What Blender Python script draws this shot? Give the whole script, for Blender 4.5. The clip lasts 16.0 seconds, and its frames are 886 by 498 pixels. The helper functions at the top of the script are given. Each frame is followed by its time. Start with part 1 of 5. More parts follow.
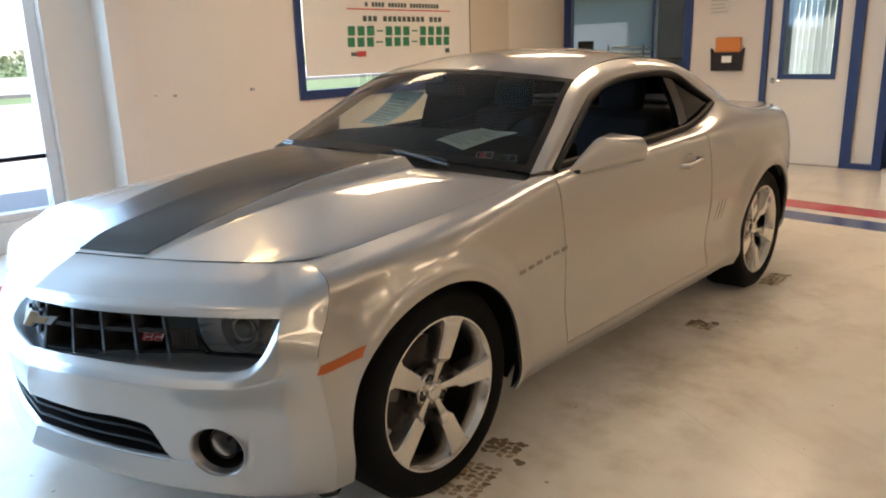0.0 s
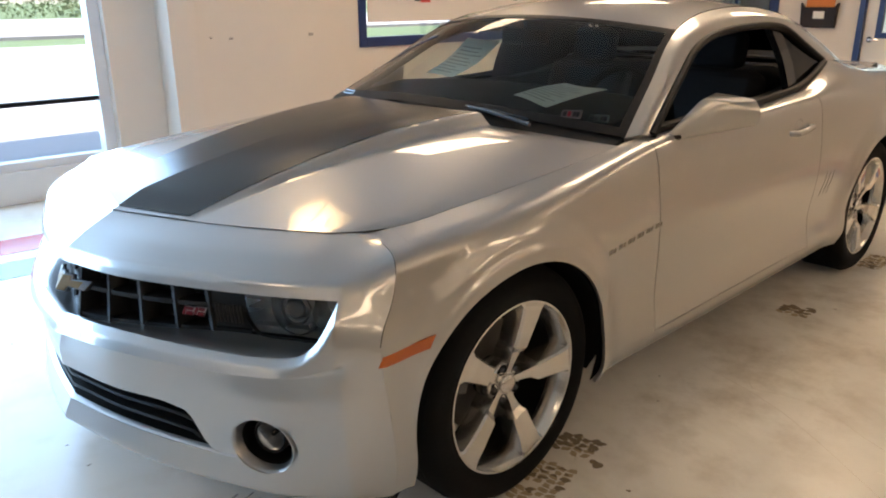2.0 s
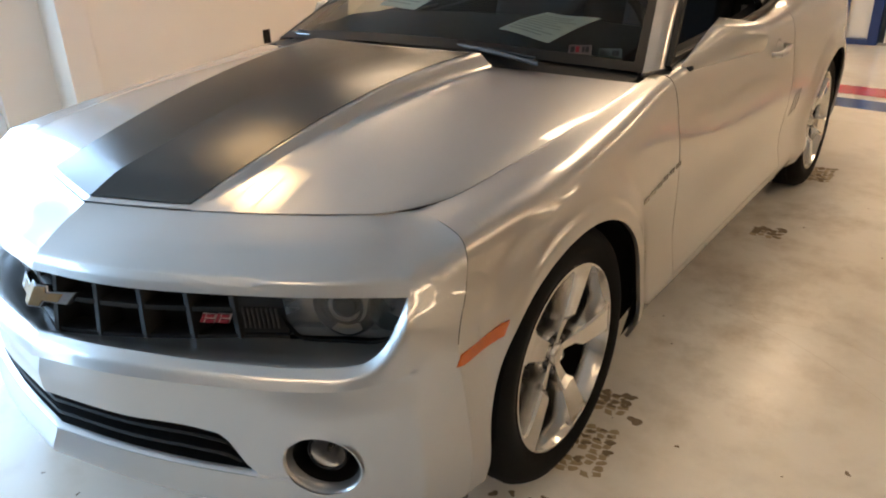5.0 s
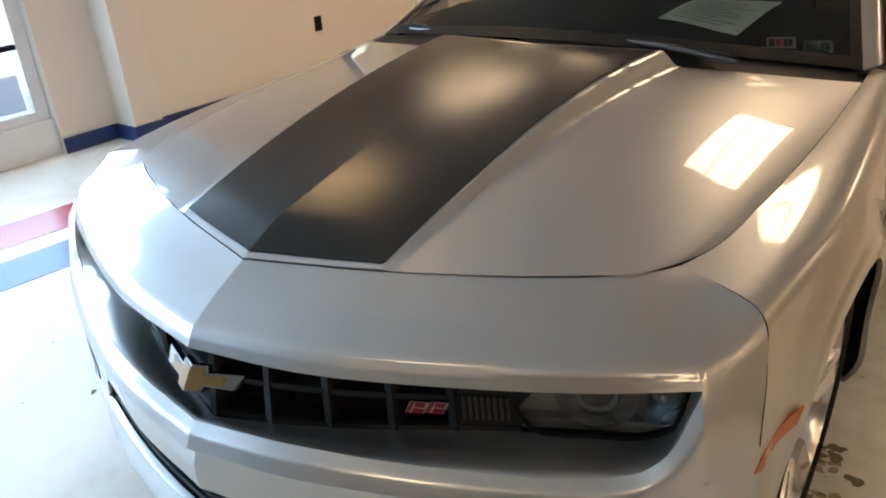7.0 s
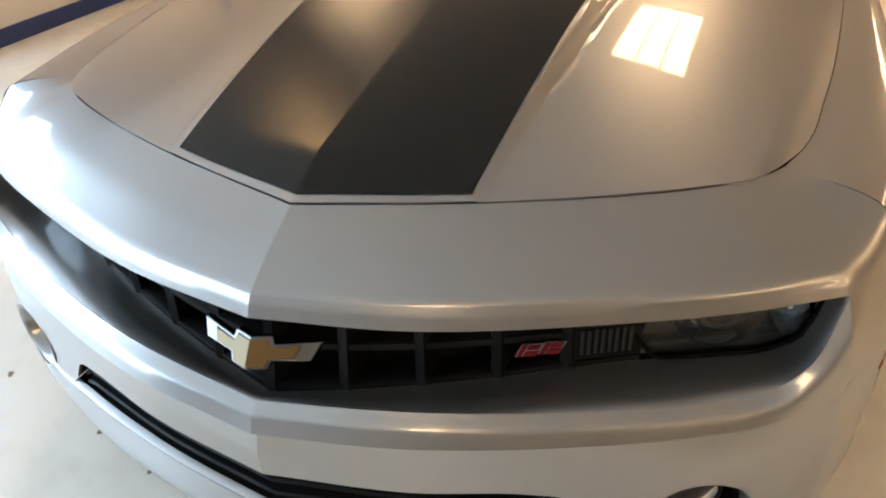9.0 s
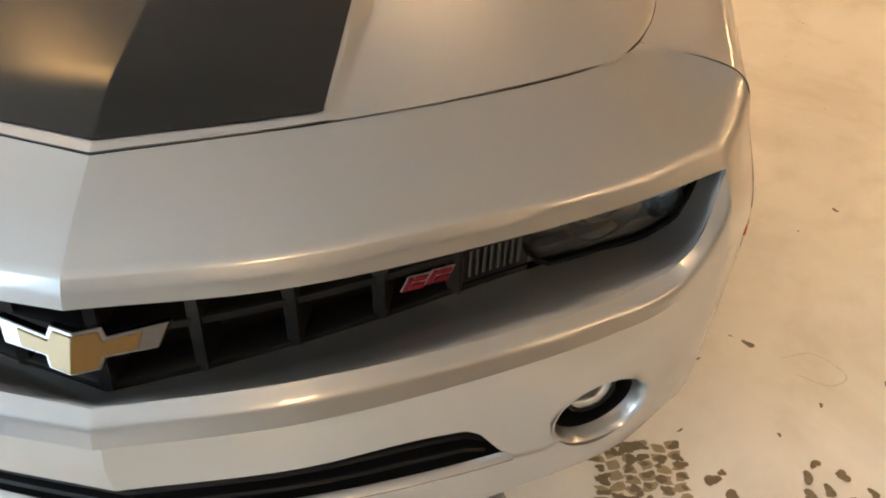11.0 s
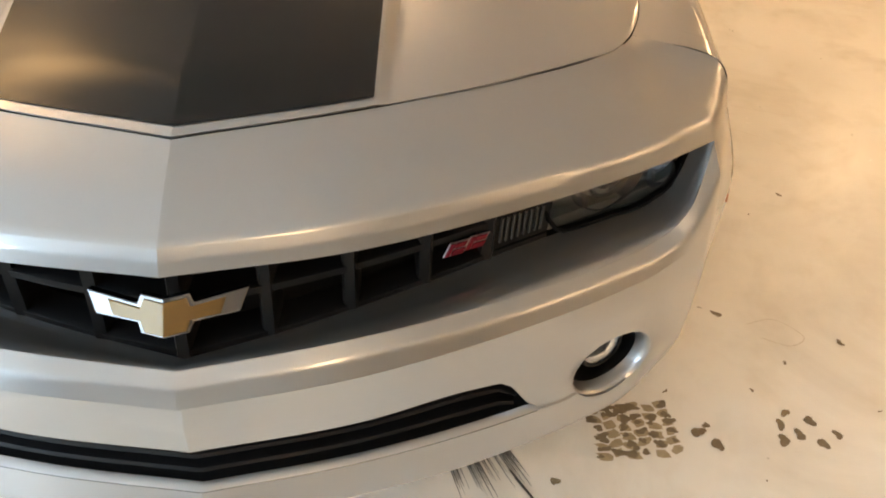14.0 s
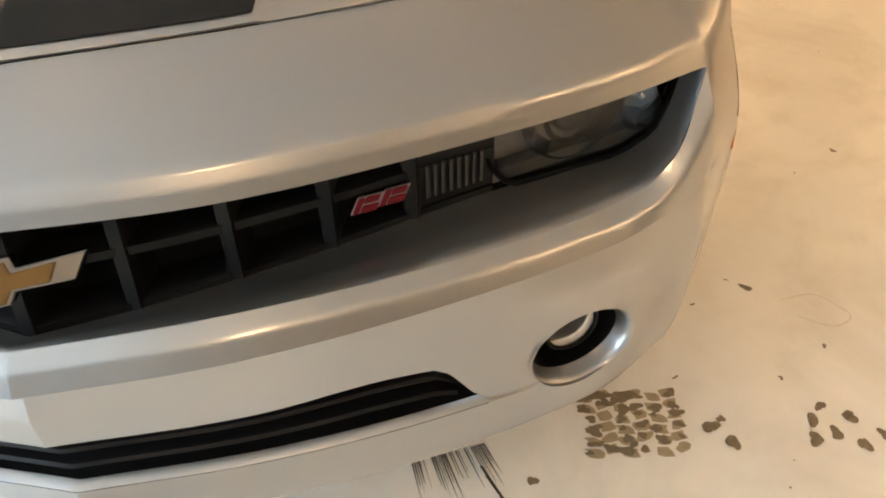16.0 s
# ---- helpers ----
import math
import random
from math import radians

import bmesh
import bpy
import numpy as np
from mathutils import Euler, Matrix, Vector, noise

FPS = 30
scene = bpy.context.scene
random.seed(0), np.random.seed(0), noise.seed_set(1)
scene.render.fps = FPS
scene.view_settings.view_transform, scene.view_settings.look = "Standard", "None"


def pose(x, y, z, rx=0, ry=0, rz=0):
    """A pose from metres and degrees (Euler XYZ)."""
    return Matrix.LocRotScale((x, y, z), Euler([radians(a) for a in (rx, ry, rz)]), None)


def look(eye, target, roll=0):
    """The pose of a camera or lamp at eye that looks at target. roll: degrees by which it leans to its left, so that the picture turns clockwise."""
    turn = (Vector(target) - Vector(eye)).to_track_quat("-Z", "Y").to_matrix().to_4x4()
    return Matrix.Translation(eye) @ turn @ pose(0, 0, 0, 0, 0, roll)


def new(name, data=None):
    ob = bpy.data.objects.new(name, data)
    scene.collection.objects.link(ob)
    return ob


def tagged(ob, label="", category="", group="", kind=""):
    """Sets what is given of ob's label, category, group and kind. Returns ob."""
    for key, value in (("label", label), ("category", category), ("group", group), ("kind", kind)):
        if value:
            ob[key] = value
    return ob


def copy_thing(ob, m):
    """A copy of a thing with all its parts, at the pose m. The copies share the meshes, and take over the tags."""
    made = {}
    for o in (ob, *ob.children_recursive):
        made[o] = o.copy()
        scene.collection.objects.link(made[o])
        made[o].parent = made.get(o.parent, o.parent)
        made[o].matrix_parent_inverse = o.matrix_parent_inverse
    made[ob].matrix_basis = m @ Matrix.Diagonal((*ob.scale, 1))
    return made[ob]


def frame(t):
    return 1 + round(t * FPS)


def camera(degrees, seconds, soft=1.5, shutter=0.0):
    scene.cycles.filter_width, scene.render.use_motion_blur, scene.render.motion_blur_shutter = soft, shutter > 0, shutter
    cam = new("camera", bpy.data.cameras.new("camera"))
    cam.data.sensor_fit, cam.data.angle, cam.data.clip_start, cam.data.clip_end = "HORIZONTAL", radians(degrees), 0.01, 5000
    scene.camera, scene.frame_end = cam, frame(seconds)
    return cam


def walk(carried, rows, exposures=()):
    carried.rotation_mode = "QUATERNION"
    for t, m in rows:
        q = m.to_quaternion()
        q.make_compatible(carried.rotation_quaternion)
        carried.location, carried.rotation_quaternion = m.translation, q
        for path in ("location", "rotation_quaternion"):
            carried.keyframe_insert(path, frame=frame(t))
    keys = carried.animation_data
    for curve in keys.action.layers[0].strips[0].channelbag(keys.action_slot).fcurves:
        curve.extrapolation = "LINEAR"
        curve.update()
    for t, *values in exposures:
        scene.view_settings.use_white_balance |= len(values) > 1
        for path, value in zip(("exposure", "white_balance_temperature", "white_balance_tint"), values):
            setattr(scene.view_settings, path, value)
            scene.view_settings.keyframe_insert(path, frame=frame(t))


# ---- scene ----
cam = camera(61.1, 16.0, 2.0)
PATH = [
    (0, (2.445, -1.672, 1.458), (1.153, -0.235, 0.943), -1.6),
    (0.5, (2.397, -1.614, 1.457), (1.098, -0.191, 0.919), -1.4),
    (1, (2.328, -1.492, 1.476), (0.979, -0.106, 0.968), -0.7),
    (1.5, (2.231, -1.422, 1.424), (0.823, -0.112, 0.874), 1.2),
    (2, (2.163, -1.494, 1.428), (0.799, -0.174, 0.797), -0.3),
    (2.5, (2.088, -1.588, 1.438), (0.833, -0.172, 0.789), -2.0),
    (3, (2.039, -1.589, 1.427), (0.907, -0.105, 0.709), -2.0),
    (3.5, (1.941, -1.492, 1.427), (0.78, -0.032, 0.704), -2.3),
    (6, (1.445, -1.594, 1.493), (0.387, -0.14, 0.617), -1.5),
    (6.5, (1.269, -1.541, 1.497), (0.143, -0.129, 0.636), -2.1),
    (7, (1.11, -1.507, 1.485), (-0.004, -0.097, 0.609), -3.8),
    (7.5, (0.975, -1.564, 1.456), (-0.077, -0.149, 0.512), -1.2),
    (8, (0.827, -1.676, 1.497), (-0.053, -0.193, 0.485), -3.2),
    (8.5, (0.758, -1.708, 1.477), (0.023, -0.118, 0.512), -0.9),
    (9, (0.638, -1.585, 1.456), (-0.027, -0.06, 0.347), -2.2),
    (9.5, (0.559, -1.468, 1.396), (-0.037, -0.022, 0.149), -3.7),
    (10, (0.553, -1.465, 1.39), (0.213, 0.004, 0.076), -1.3),
    (12.5, (0.266, -1.495, 1.349), (0.376, 0.056, 0.091), 0.8),
    (13, (0.243, -1.521, 1.371), (0.43, 0.001, 0.087), 0.4),
    (13.5, (0.25, -1.623, 1.385), (0.423, -0.106, 0.093), 0.5),
    (14, (0.307, -1.625, 1.393), (0.429, -0.069, 0.142), 3.2),
    (14.5, (0.419, -1.527, 1.365), (0.409, 0.047, 0.131), 2.4),
    (15, (0.481, -1.472, 1.339), (0.381, 0.085, 0.087), 1.4),
    (15.5, (0.509, -1.446, 1.312), (0.424, 0.068, 0.008), -0.8),
    (16, (0.524, -1.459, 1.236), (0.463, 0.049, -0.076), -1.1),
]
EXPOSURES = [(0.0, 2.18, 6650, 17.5), (2.0, 2.16, 6600, 18), (3.0, 2.33, 6900, 18), (3.5, 2.35, 6850, 18), (6.5, 2.14, 7000, 18.5), (7.5, 1.99, 7350, 19), (8.0, 1.97, 7550, 20), (8.5, 2.12, 7750, 20.5), (9.0, 2.19, 7950, 21), (9.5, 2.44, 8200, 22), (10.0, 2.66, 8500, 22.5), (12.5, 2.62, 8700, 22.5), (13.5, 2.70, 8650, 22.5), (16.0, 2.70, 8850, 22.5)]
walk(cam, [(t, look(eye, target, roll)) for t, eye, target, roll in PATH], EXPOSURES)

# ---- light ----
world = bpy.data.worlds.new("sky")
scene.world = world
world.use_nodes = True
_sky = world.node_tree.nodes.new("ShaderNodeTexSky")
_sky.sky_type, _sky.sun_disc = "NISHITA", False
_sky.sun_elevation, _sky.sun_rotation = radians(40), radians(100)
_bg = world.node_tree.nodes["Background"]
_bg.inputs["Strength"].default_value = 0.11
world.node_tree.links.new(_sky.outputs[0], _bg.inputs[0])
_sun = new("sun", bpy.data.lights.new("sun", "SUN"))
_sun.data.energy, _sun.data.angle, _sun.data.color = 3.2, radians(2), (1.0, 0.96, 0.9)
_sun.matrix_world = look((30, 22, 40), (-10, 0, 0))
_day = new("window_daylight", bpy.data.lights.new("window_daylight", "AREA"))
_day.data.shape, _day.data.size, _day.data.size_y = "RECTANGLE", 6.2, 2.2
_day.data.energy, _day.data.color = 84, (0.40, 0.69, 1.0)
_day.matrix_world = look((-4.02, -2.4, 1.5), (0, -2.4, 1.2))

# ---- materials ----
def material(name):
    m = bpy.data.materials.new(name)
    m.use_nodes = True
    return m, m.node_tree, m.node_tree.nodes["Principled BSDF"]


def simple(name, color, rough=0.5, metal=0.0, coat=0.0, noise_amt=0.0, scale=20.0, bump=0.0, bump_scale=200.0, rough_var=0.0, emit=0.0, coat_rough=0.06, coat_ior=1.5, spec=None):
    m, nt, b = material(name)
    b.inputs["Base Color"].default_value = (*color, 1)
    b.inputs["Roughness"].default_value = rough
    b.inputs["Metallic"].default_value = metal
    b.inputs["Coat Weight"].default_value = coat
    b.inputs["Coat Roughness"].default_value, b.inputs["Coat IOR"].default_value = coat_rough, coat_ior
    co = nt.nodes.new("ShaderNodeTexCoord")
    if noise_amt or rough_var:
        n = nt.nodes.new("ShaderNodeTexNoise")
        n.inputs["Scale"].default_value, n.inputs["Detail"].default_value = scale, 8
        nt.links.new(co.outputs["Object"], n.inputs["Vector"])
        if noise_amt:
            r = nt.nodes.new("ShaderNodeMix")
            r.data_type = "RGBA"
            r.inputs[6].default_value = (*[c * (1 - noise_amt) for c in color], 1)
            r.inputs[7].default_value = (*[min(1, c * (1 + noise_amt)) for c in color], 1)
            nt.links.new(n.outputs["Fac"], r.inputs[0])
            nt.links.new(r.outputs[2], b.inputs["Base Color"])
        if rough_var:
            mr = nt.nodes.new("ShaderNodeMapRange")
            mr.inputs["To Min"].default_value, mr.inputs["To Max"].default_value = max(0, rough - rough_var), rough + rough_var
            nt.links.new(n.outputs["Fac"], mr.inputs["Value"])
            nt.links.new(mr.outputs[0], b.inputs["Roughness"])
    if spec is not None or max(color) < 0.03:
        b.inputs["Specular IOR Level"].default_value = 0.3 if spec is None else spec
    if bump:
        n2 = nt.nodes.new("ShaderNodeTexNoise")
        n2.inputs["Scale"].default_value, n2.inputs["Detail"].default_value = bump_scale, 4
        nt.links.new(co.outputs["Object"], n2.inputs["Vector"])
        bp = nt.nodes.new("ShaderNodeBump")
        bp.inputs["Strength"].default_value, bp.inputs["Distance"].default_value = bump, 0.002
        nt.links.new(n2.outputs["Fac"], bp.inputs["Height"])
        nt.links.new(bp.outputs[0], b.inputs["Normal"])
    if emit:
        b.inputs["Emission Color"].default_value = (*color, 1)
        b.inputs["Emission Strength"].default_value = emit
    return m


def glass_mat(name, tint, rough=0.0, ior=1.42):
    m, nt, b = material(name)
    nt.nodes.remove(b)
    tr, gl, mx, fr = (nt.nodes.new(k) for k in ("ShaderNodeBsdfTransparent", "ShaderNodeBsdfGlossy", "ShaderNodeMixShader", "ShaderNodeFresnel"))
    tr.inputs[0].default_value = (*tint, 1)
    gl.inputs["Roughness"].default_value = rough
    fr.inputs[0].default_value = ior
    nt.links.new(fr.outputs[0], mx.inputs[0])
    nt.links.new(tr.outputs[0], mx.inputs[1])
    nt.links.new(gl.outputs[0], mx.inputs[2])
    nt.links.new(mx.outputs[0], nt.nodes["Material Output"].inputs[0])
    return m


PAINT = simple("silver_paint", (0.40, 0.40, 0.396), 0.36, 0.94, 1.0, 0.07, 900, 0.03, 2500, coat_rough=0.035, coat_ior=1.8)
RIBS = simple("smoked_ribs", (0.035, 0.033, 0.031), 0.35, 0.0, spec=0.3)
LAMPCHROME = simple("headlight_reflector", (0.25, 0.255, 0.27), 0.2, 0.95, 0, 0.1, 40)
BADGE_EDGE = simple("badge_edge", (0.30, 0.25, 0.25), 0.3, 0.8)
DIMMED = simple("dimmed_reflector", (0.16, 0.16, 0.165), 0.55, 0.25)
BEZEL = simple("dark_bezel", (0.22, 0.217, 0.21), 0.28, 0.85, 0, 0.15, 30)
SMOKE = simple("smoked_trim", (0.12, 0.12, 0.125), 0.25, 0.6)
STRIPE = simple("matte_black_vinyl", (0.0042, 0.004, 0.0036), 0.23, 0.0, 0.0, 0.1, 30, 0.05, 900, 0.03, spec=0.40)
BLACK = simple("black_plastic", (0.0045, 0.0045, 0.005), 0.5, 0, 0, 0.15, 60, 0.15, 500, spec=0.2)
BARS = simple("grille_plastic", (0.0035, 0.0035, 0.0038), 0.4, 0, 0, 0.15, 60, 0.1, 500, spec=0.22)
DARK = simple("dark_cavity", (0.004, 0.004, 0.004), 0.8, spec=0.1)
GLOSSBLACK = simple("gloss_black", (0.01, 0.01, 0.011), 0.12, 0, 0.5)
RUBBER = simple("tyre_rubber", (0.005, 0.005, 0.005), 0.8, 0, 0, 0.25, 40, 0.3, 150, spec=0.12)
ALLOY = simple("alloy_wheel", (0.60, 0.585, 0.56), 0.18, 0.95, 0.6, 0.05, 60)
CHROME = simple("chrome", (0.8, 0.8, 0.8), 0.06, 1.0)
GOLD = simple("gold_emblem", (0.16, 0.093, 0.028), 0.42, 0.6, 0.5, 0.06, 400)
LETTER = simple("chrome_lettering", (0.36, 0.355, 0.34), 0.22, 0.9)
EMBLEM = simple("bright_emblem_rim", (0.19, 0.19, 0.197), 0.24, 1.0)
RED = simple("red_badge", (0.145, 0.007, 0.014), 0.45, spec=0.15)
AMBER = simple("amber_lens", (0.40, 0.085, 0.010), 0.25, 0, 0.25, 0.15, 300)
GLASS = glass_mat("windscreen_glass", (0.68, 0.76, 0.73), ior=1.36)
TINT = glass_mat("tinted_side_glass", (0.16, 0.165, 0.17))
CLEAR = glass_mat("clear_glass", (0.92, 0.95, 0.95))
LENS = glass_mat("smoked_lens", (0.66, 0.66, 0.67), ior=1.55)
FOGLENS = glass_mat("fluted_lens", (0.66, 0.66, 0.67), 0.25, 1.2)
PAPER = simple("paper", (0.86, 0.87, 0.82), 0.7, 0, 0, 0.04, 30)
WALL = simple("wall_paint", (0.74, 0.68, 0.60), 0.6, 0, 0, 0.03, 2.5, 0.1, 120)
# darker tone for unseen walls, chosen to dim light bounced onto the car
WALL_UNSEEN = simple("unseen_wall_dim", (0.40, 0.35, 0.29), 0.6, 0, 0, 0.04, 2.5, 0.1, 120)
CEIL = simple("ceiling_tile", (0.62, 0.59, 0.54), 0.8, 0, 0, 0.06, 60, 0.3, 200)
BLUE = simple("navy_trim", (0.012, 0.035, 0.14), 0.35, 0, 0, 0.15, 8, 0.1, 90)
DOORW = simple("door_paint", (0.78, 0.74, 0.66), 0.45, 0, 0, 0.03, 6)
ALU = simple("white_aluminium", (0.78, 0.8, 0.82), 0.4, 0.1, 0, 0.04, 8)


# ---- shaping helpers ----
def curve(knots, ease=1.0):
    """A smooth curve through knots (t, values...); a lower ease draws it tauter."""
    k = np.array(knots, float)
    t, v = k[:, 0], k[:, 1:]
    d = np.diff(v, axis=0) / np.diff(t)[:, None]
    h = np.diff(t)
    m = np.empty_like(v)
    m[0], m[-1] = d[0], d[-1]
    for i in range(1, len(t) - 1):
        m[i] = ease * (d[i - 1] * h[i] + d[i] * h[i - 1]) / (h[i] + h[i - 1])

    def f(x):
        x = min(max(x, t[0]), t[-1])
        i = min(int(np.searchsorted(t, x, "right")) - 1, len(t) - 2)
        s = (x - t[i]) / h[i]
        a, b = s * s, s * s * s
        return v[i] * (2 * b - 3 * a + 1) + m[i] * h[i] * (b - 2 * a + s) + v[i + 1] * (3 * a - 2 * b) + m[i + 1] * h[i] * (b - a)
    return f


def smooth(e0, e1, x):
    s = min(max((x - e0) / (e1 - e0), 0), 1)
    return s * s * (3 - 2 * s)


def grid(rows, skip=None, bm=None, mirror=False, flip=False):
    """A sheet of quads through rows of points; skip(i, j) leaves faces out; mirror turns x over."""
    bm = bm or bmesh.new()
    s = -1 if mirror else 1
    vs = [[bm.verts.new((s * p[0], p[1], p[2])) for p in r] for r in rows]
    for i in range(len(rows) - 1):
        for j in range(len(rows[0]) - 1):
            if skip and skip(i, j):
                continue
            q = [vs[i][j], vs[i][j + 1], vs[i + 1][j + 1], vs[i + 1][j]]
            if mirror != flip:
                q.reverse()
            try:
                bm.faces.new(q)
            except ValueError:
                pass
    return bm


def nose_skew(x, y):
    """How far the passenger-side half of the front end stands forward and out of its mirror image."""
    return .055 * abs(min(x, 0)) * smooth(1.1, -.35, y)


def part(name, bm, mat, parent=None, label="", sm=True, angle=40, solid=0.0, bevel=0.0, fold=False):
    """Links a bmesh as one mesh object, under parent if given."""
    bmesh.ops.remove_doubles(bm, verts=bm.verts, dist=0.0002)
    root = parent
    while root is not None and root.parent is not None:
        root = root.parent
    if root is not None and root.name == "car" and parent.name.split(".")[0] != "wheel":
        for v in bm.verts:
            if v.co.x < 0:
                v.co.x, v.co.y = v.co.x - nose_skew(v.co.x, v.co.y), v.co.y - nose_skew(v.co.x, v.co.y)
    bm.normal_update()
    if any(e.is_boundary for e in bm.edges) and parent is not None and parent.name == "car":
        mid = Vector((0, 1.3, .62))
        if sum((f.calc_center_median() - mid).dot(f.normal) * f.calc_area() for f in bm.faces) < 0:
            bmesh.ops.reverse_faces(bm, faces=bm.faces)
    me = bpy.data.meshes.new(name)
    bm.edges.index_update()
    rims = [e.index for e in bm.edges if e.is_boundary] if solid else []
    bm.to_mesh(me)
    bm.free()
    me.materials.append(mat)
    ob = new(name, me)
    if sm:
        me.shade_smooth()
        me.set_sharp_from_angle(angle=radians(angle))
        if fold:
            for e in me.edges:
                if all(abs(me.vertices[v].co.x) < 0.0005 for v in e.vertices):
                    e.use_edge_sharp = True
    if solid:
        so = ob.modifiers.new("thickness", "SOLIDIFY")
        so.thickness, so.offset = abs(solid), -1 if solid > 0 else 1
        for k in rims:
            me.edges[k].use_edge_sharp = True
    if bevel:
        bv = ob.modifiers.new("edges", "BEVEL")
        bv.width, bv.segments, bv.limit_method = bevel, 2, "ANGLE"
    if parent:
        ob.parent = parent
    if label:
        tagged(ob, label)
    return ob


def box(lo, hi, bm=None, m=None):
    bm = bm or bmesh.new()
    lo, hi = Vector(lo), Vector(hi)
    t = Matrix.Translation((lo + hi) / 2) @ Matrix.Diagonal((*(hi - lo), 1))
    bmesh.ops.create_cube(bm, size=1, matrix=(m @ t) if m else t)
    return bm


def lathe(profile, axis_m, n=48, bm=None):
    """Turns (radius, along) pairs round the local x axis."""
    bm = bm or bmesh.new()
    rings = []
    for r, a in profile:
        rings.append([bm.verts.new(axis_m @ Vector((a, r * math.cos(2 * math.pi * i / n), r * math.sin(2 * math.pi * i / n)))) for i in range(n)])
    for i in range(len(rings) - 1):
        for j in range(n):
            bm.faces.new((rings[i][j], rings[i][(j + 1) % n], rings[i + 1][(j + 1) % n], rings[i + 1][j]))
    return bm


def tube(points, radius, n=8, bm=None):
    bm = bm or bmesh.new()
    pts = [Vector(p) for p in points]
    rings = []
    for i, p in enumerate(pts):
        d = (pts[min(i + 1, len(pts) - 1)] - pts[max(i - 1, 0)]).normalized()
        u = d.cross(Vector((0, 0, 1)) if abs(d.z) < 0.95 else Vector((1, 0, 0))).normalized()
        w = d.cross(u)
        r = float(radius[i] if isinstance(radius, (list, tuple)) else radius)
        rings.append([bm.verts.new(p + r * (math.cos(2 * math.pi * k / n) * u + math.sin(2 * math.pi * k / n) * w)) for k in range(n)])
    for a, b in zip(rings, rings[1:]):
        for k in range(n):
            bm.faces.new((a[k], a[(k + 1) % n], b[(k + 1) % n], b[k]))
    bm.faces.new(rings[0][::-1])
    bm.faces.new(rings[-1])
    return bm


def prism(outline, m, depth, bm=None):
    """A flat outline (x, y) thickened by depth along local z."""
    bm = bm or bmesh.new()
    a = [bm.verts.new(m @ Vector((x, y, 0))) for x, y in outline]
    b = [bm.verts.new(m @ Vector((x, y, depth))) for x, y in outline]
    bm.faces.new(a[::-1])
    bm.faces.new(b)
    for i in range(len(a)):
        j = (i + 1) % len(a)
        bm.faces.new((a[i], a[j], b[j], b[i]))
    return bm


def thing(name, label, category, group="", at=(0, 0, 0)):
    ob = new(name)
    ob.location = at
    return tagged(ob, label, category, group)


def soft_hull(pts, k, n=40):
    """A rounded convex body round the points; a higher k makes its edges sharper."""
    P = np.array(pts, float)
    P0 = P - P.mean(axis=0)
    rows = []
    for a in np.linspace(0.001, math.pi - 0.001, n):
        r = []
        for t in np.linspace(0, 2 * math.pi, 2 * n + 1):
            d = np.array((math.sin(a) * math.cos(t), math.sin(a) * math.sin(t), math.cos(a)))
            w = np.exp(k * (P0 @ d - (P0 @ d).max()))
            r.append((w[:, None] * P).sum(axis=0) / w.sum())
        rows.append(r)
    bm = grid(rows)
    bmesh.ops.remove_doubles(bm, verts=bm.verts, dist=0.0004)
    bmesh.ops.recalc_face_normals(bm, faces=bm.faces)
    return bm

# ---- room ----
XL, YB, XR, YF, ZC = -3.68, 7.85, 11.6, -8.6, 2.92


def structure(name, bm, mat, label, category, bevel=0.0):
    return tagged(part(name, bm, mat, None, "", False, bevel=bevel), label, category, kind="structure")


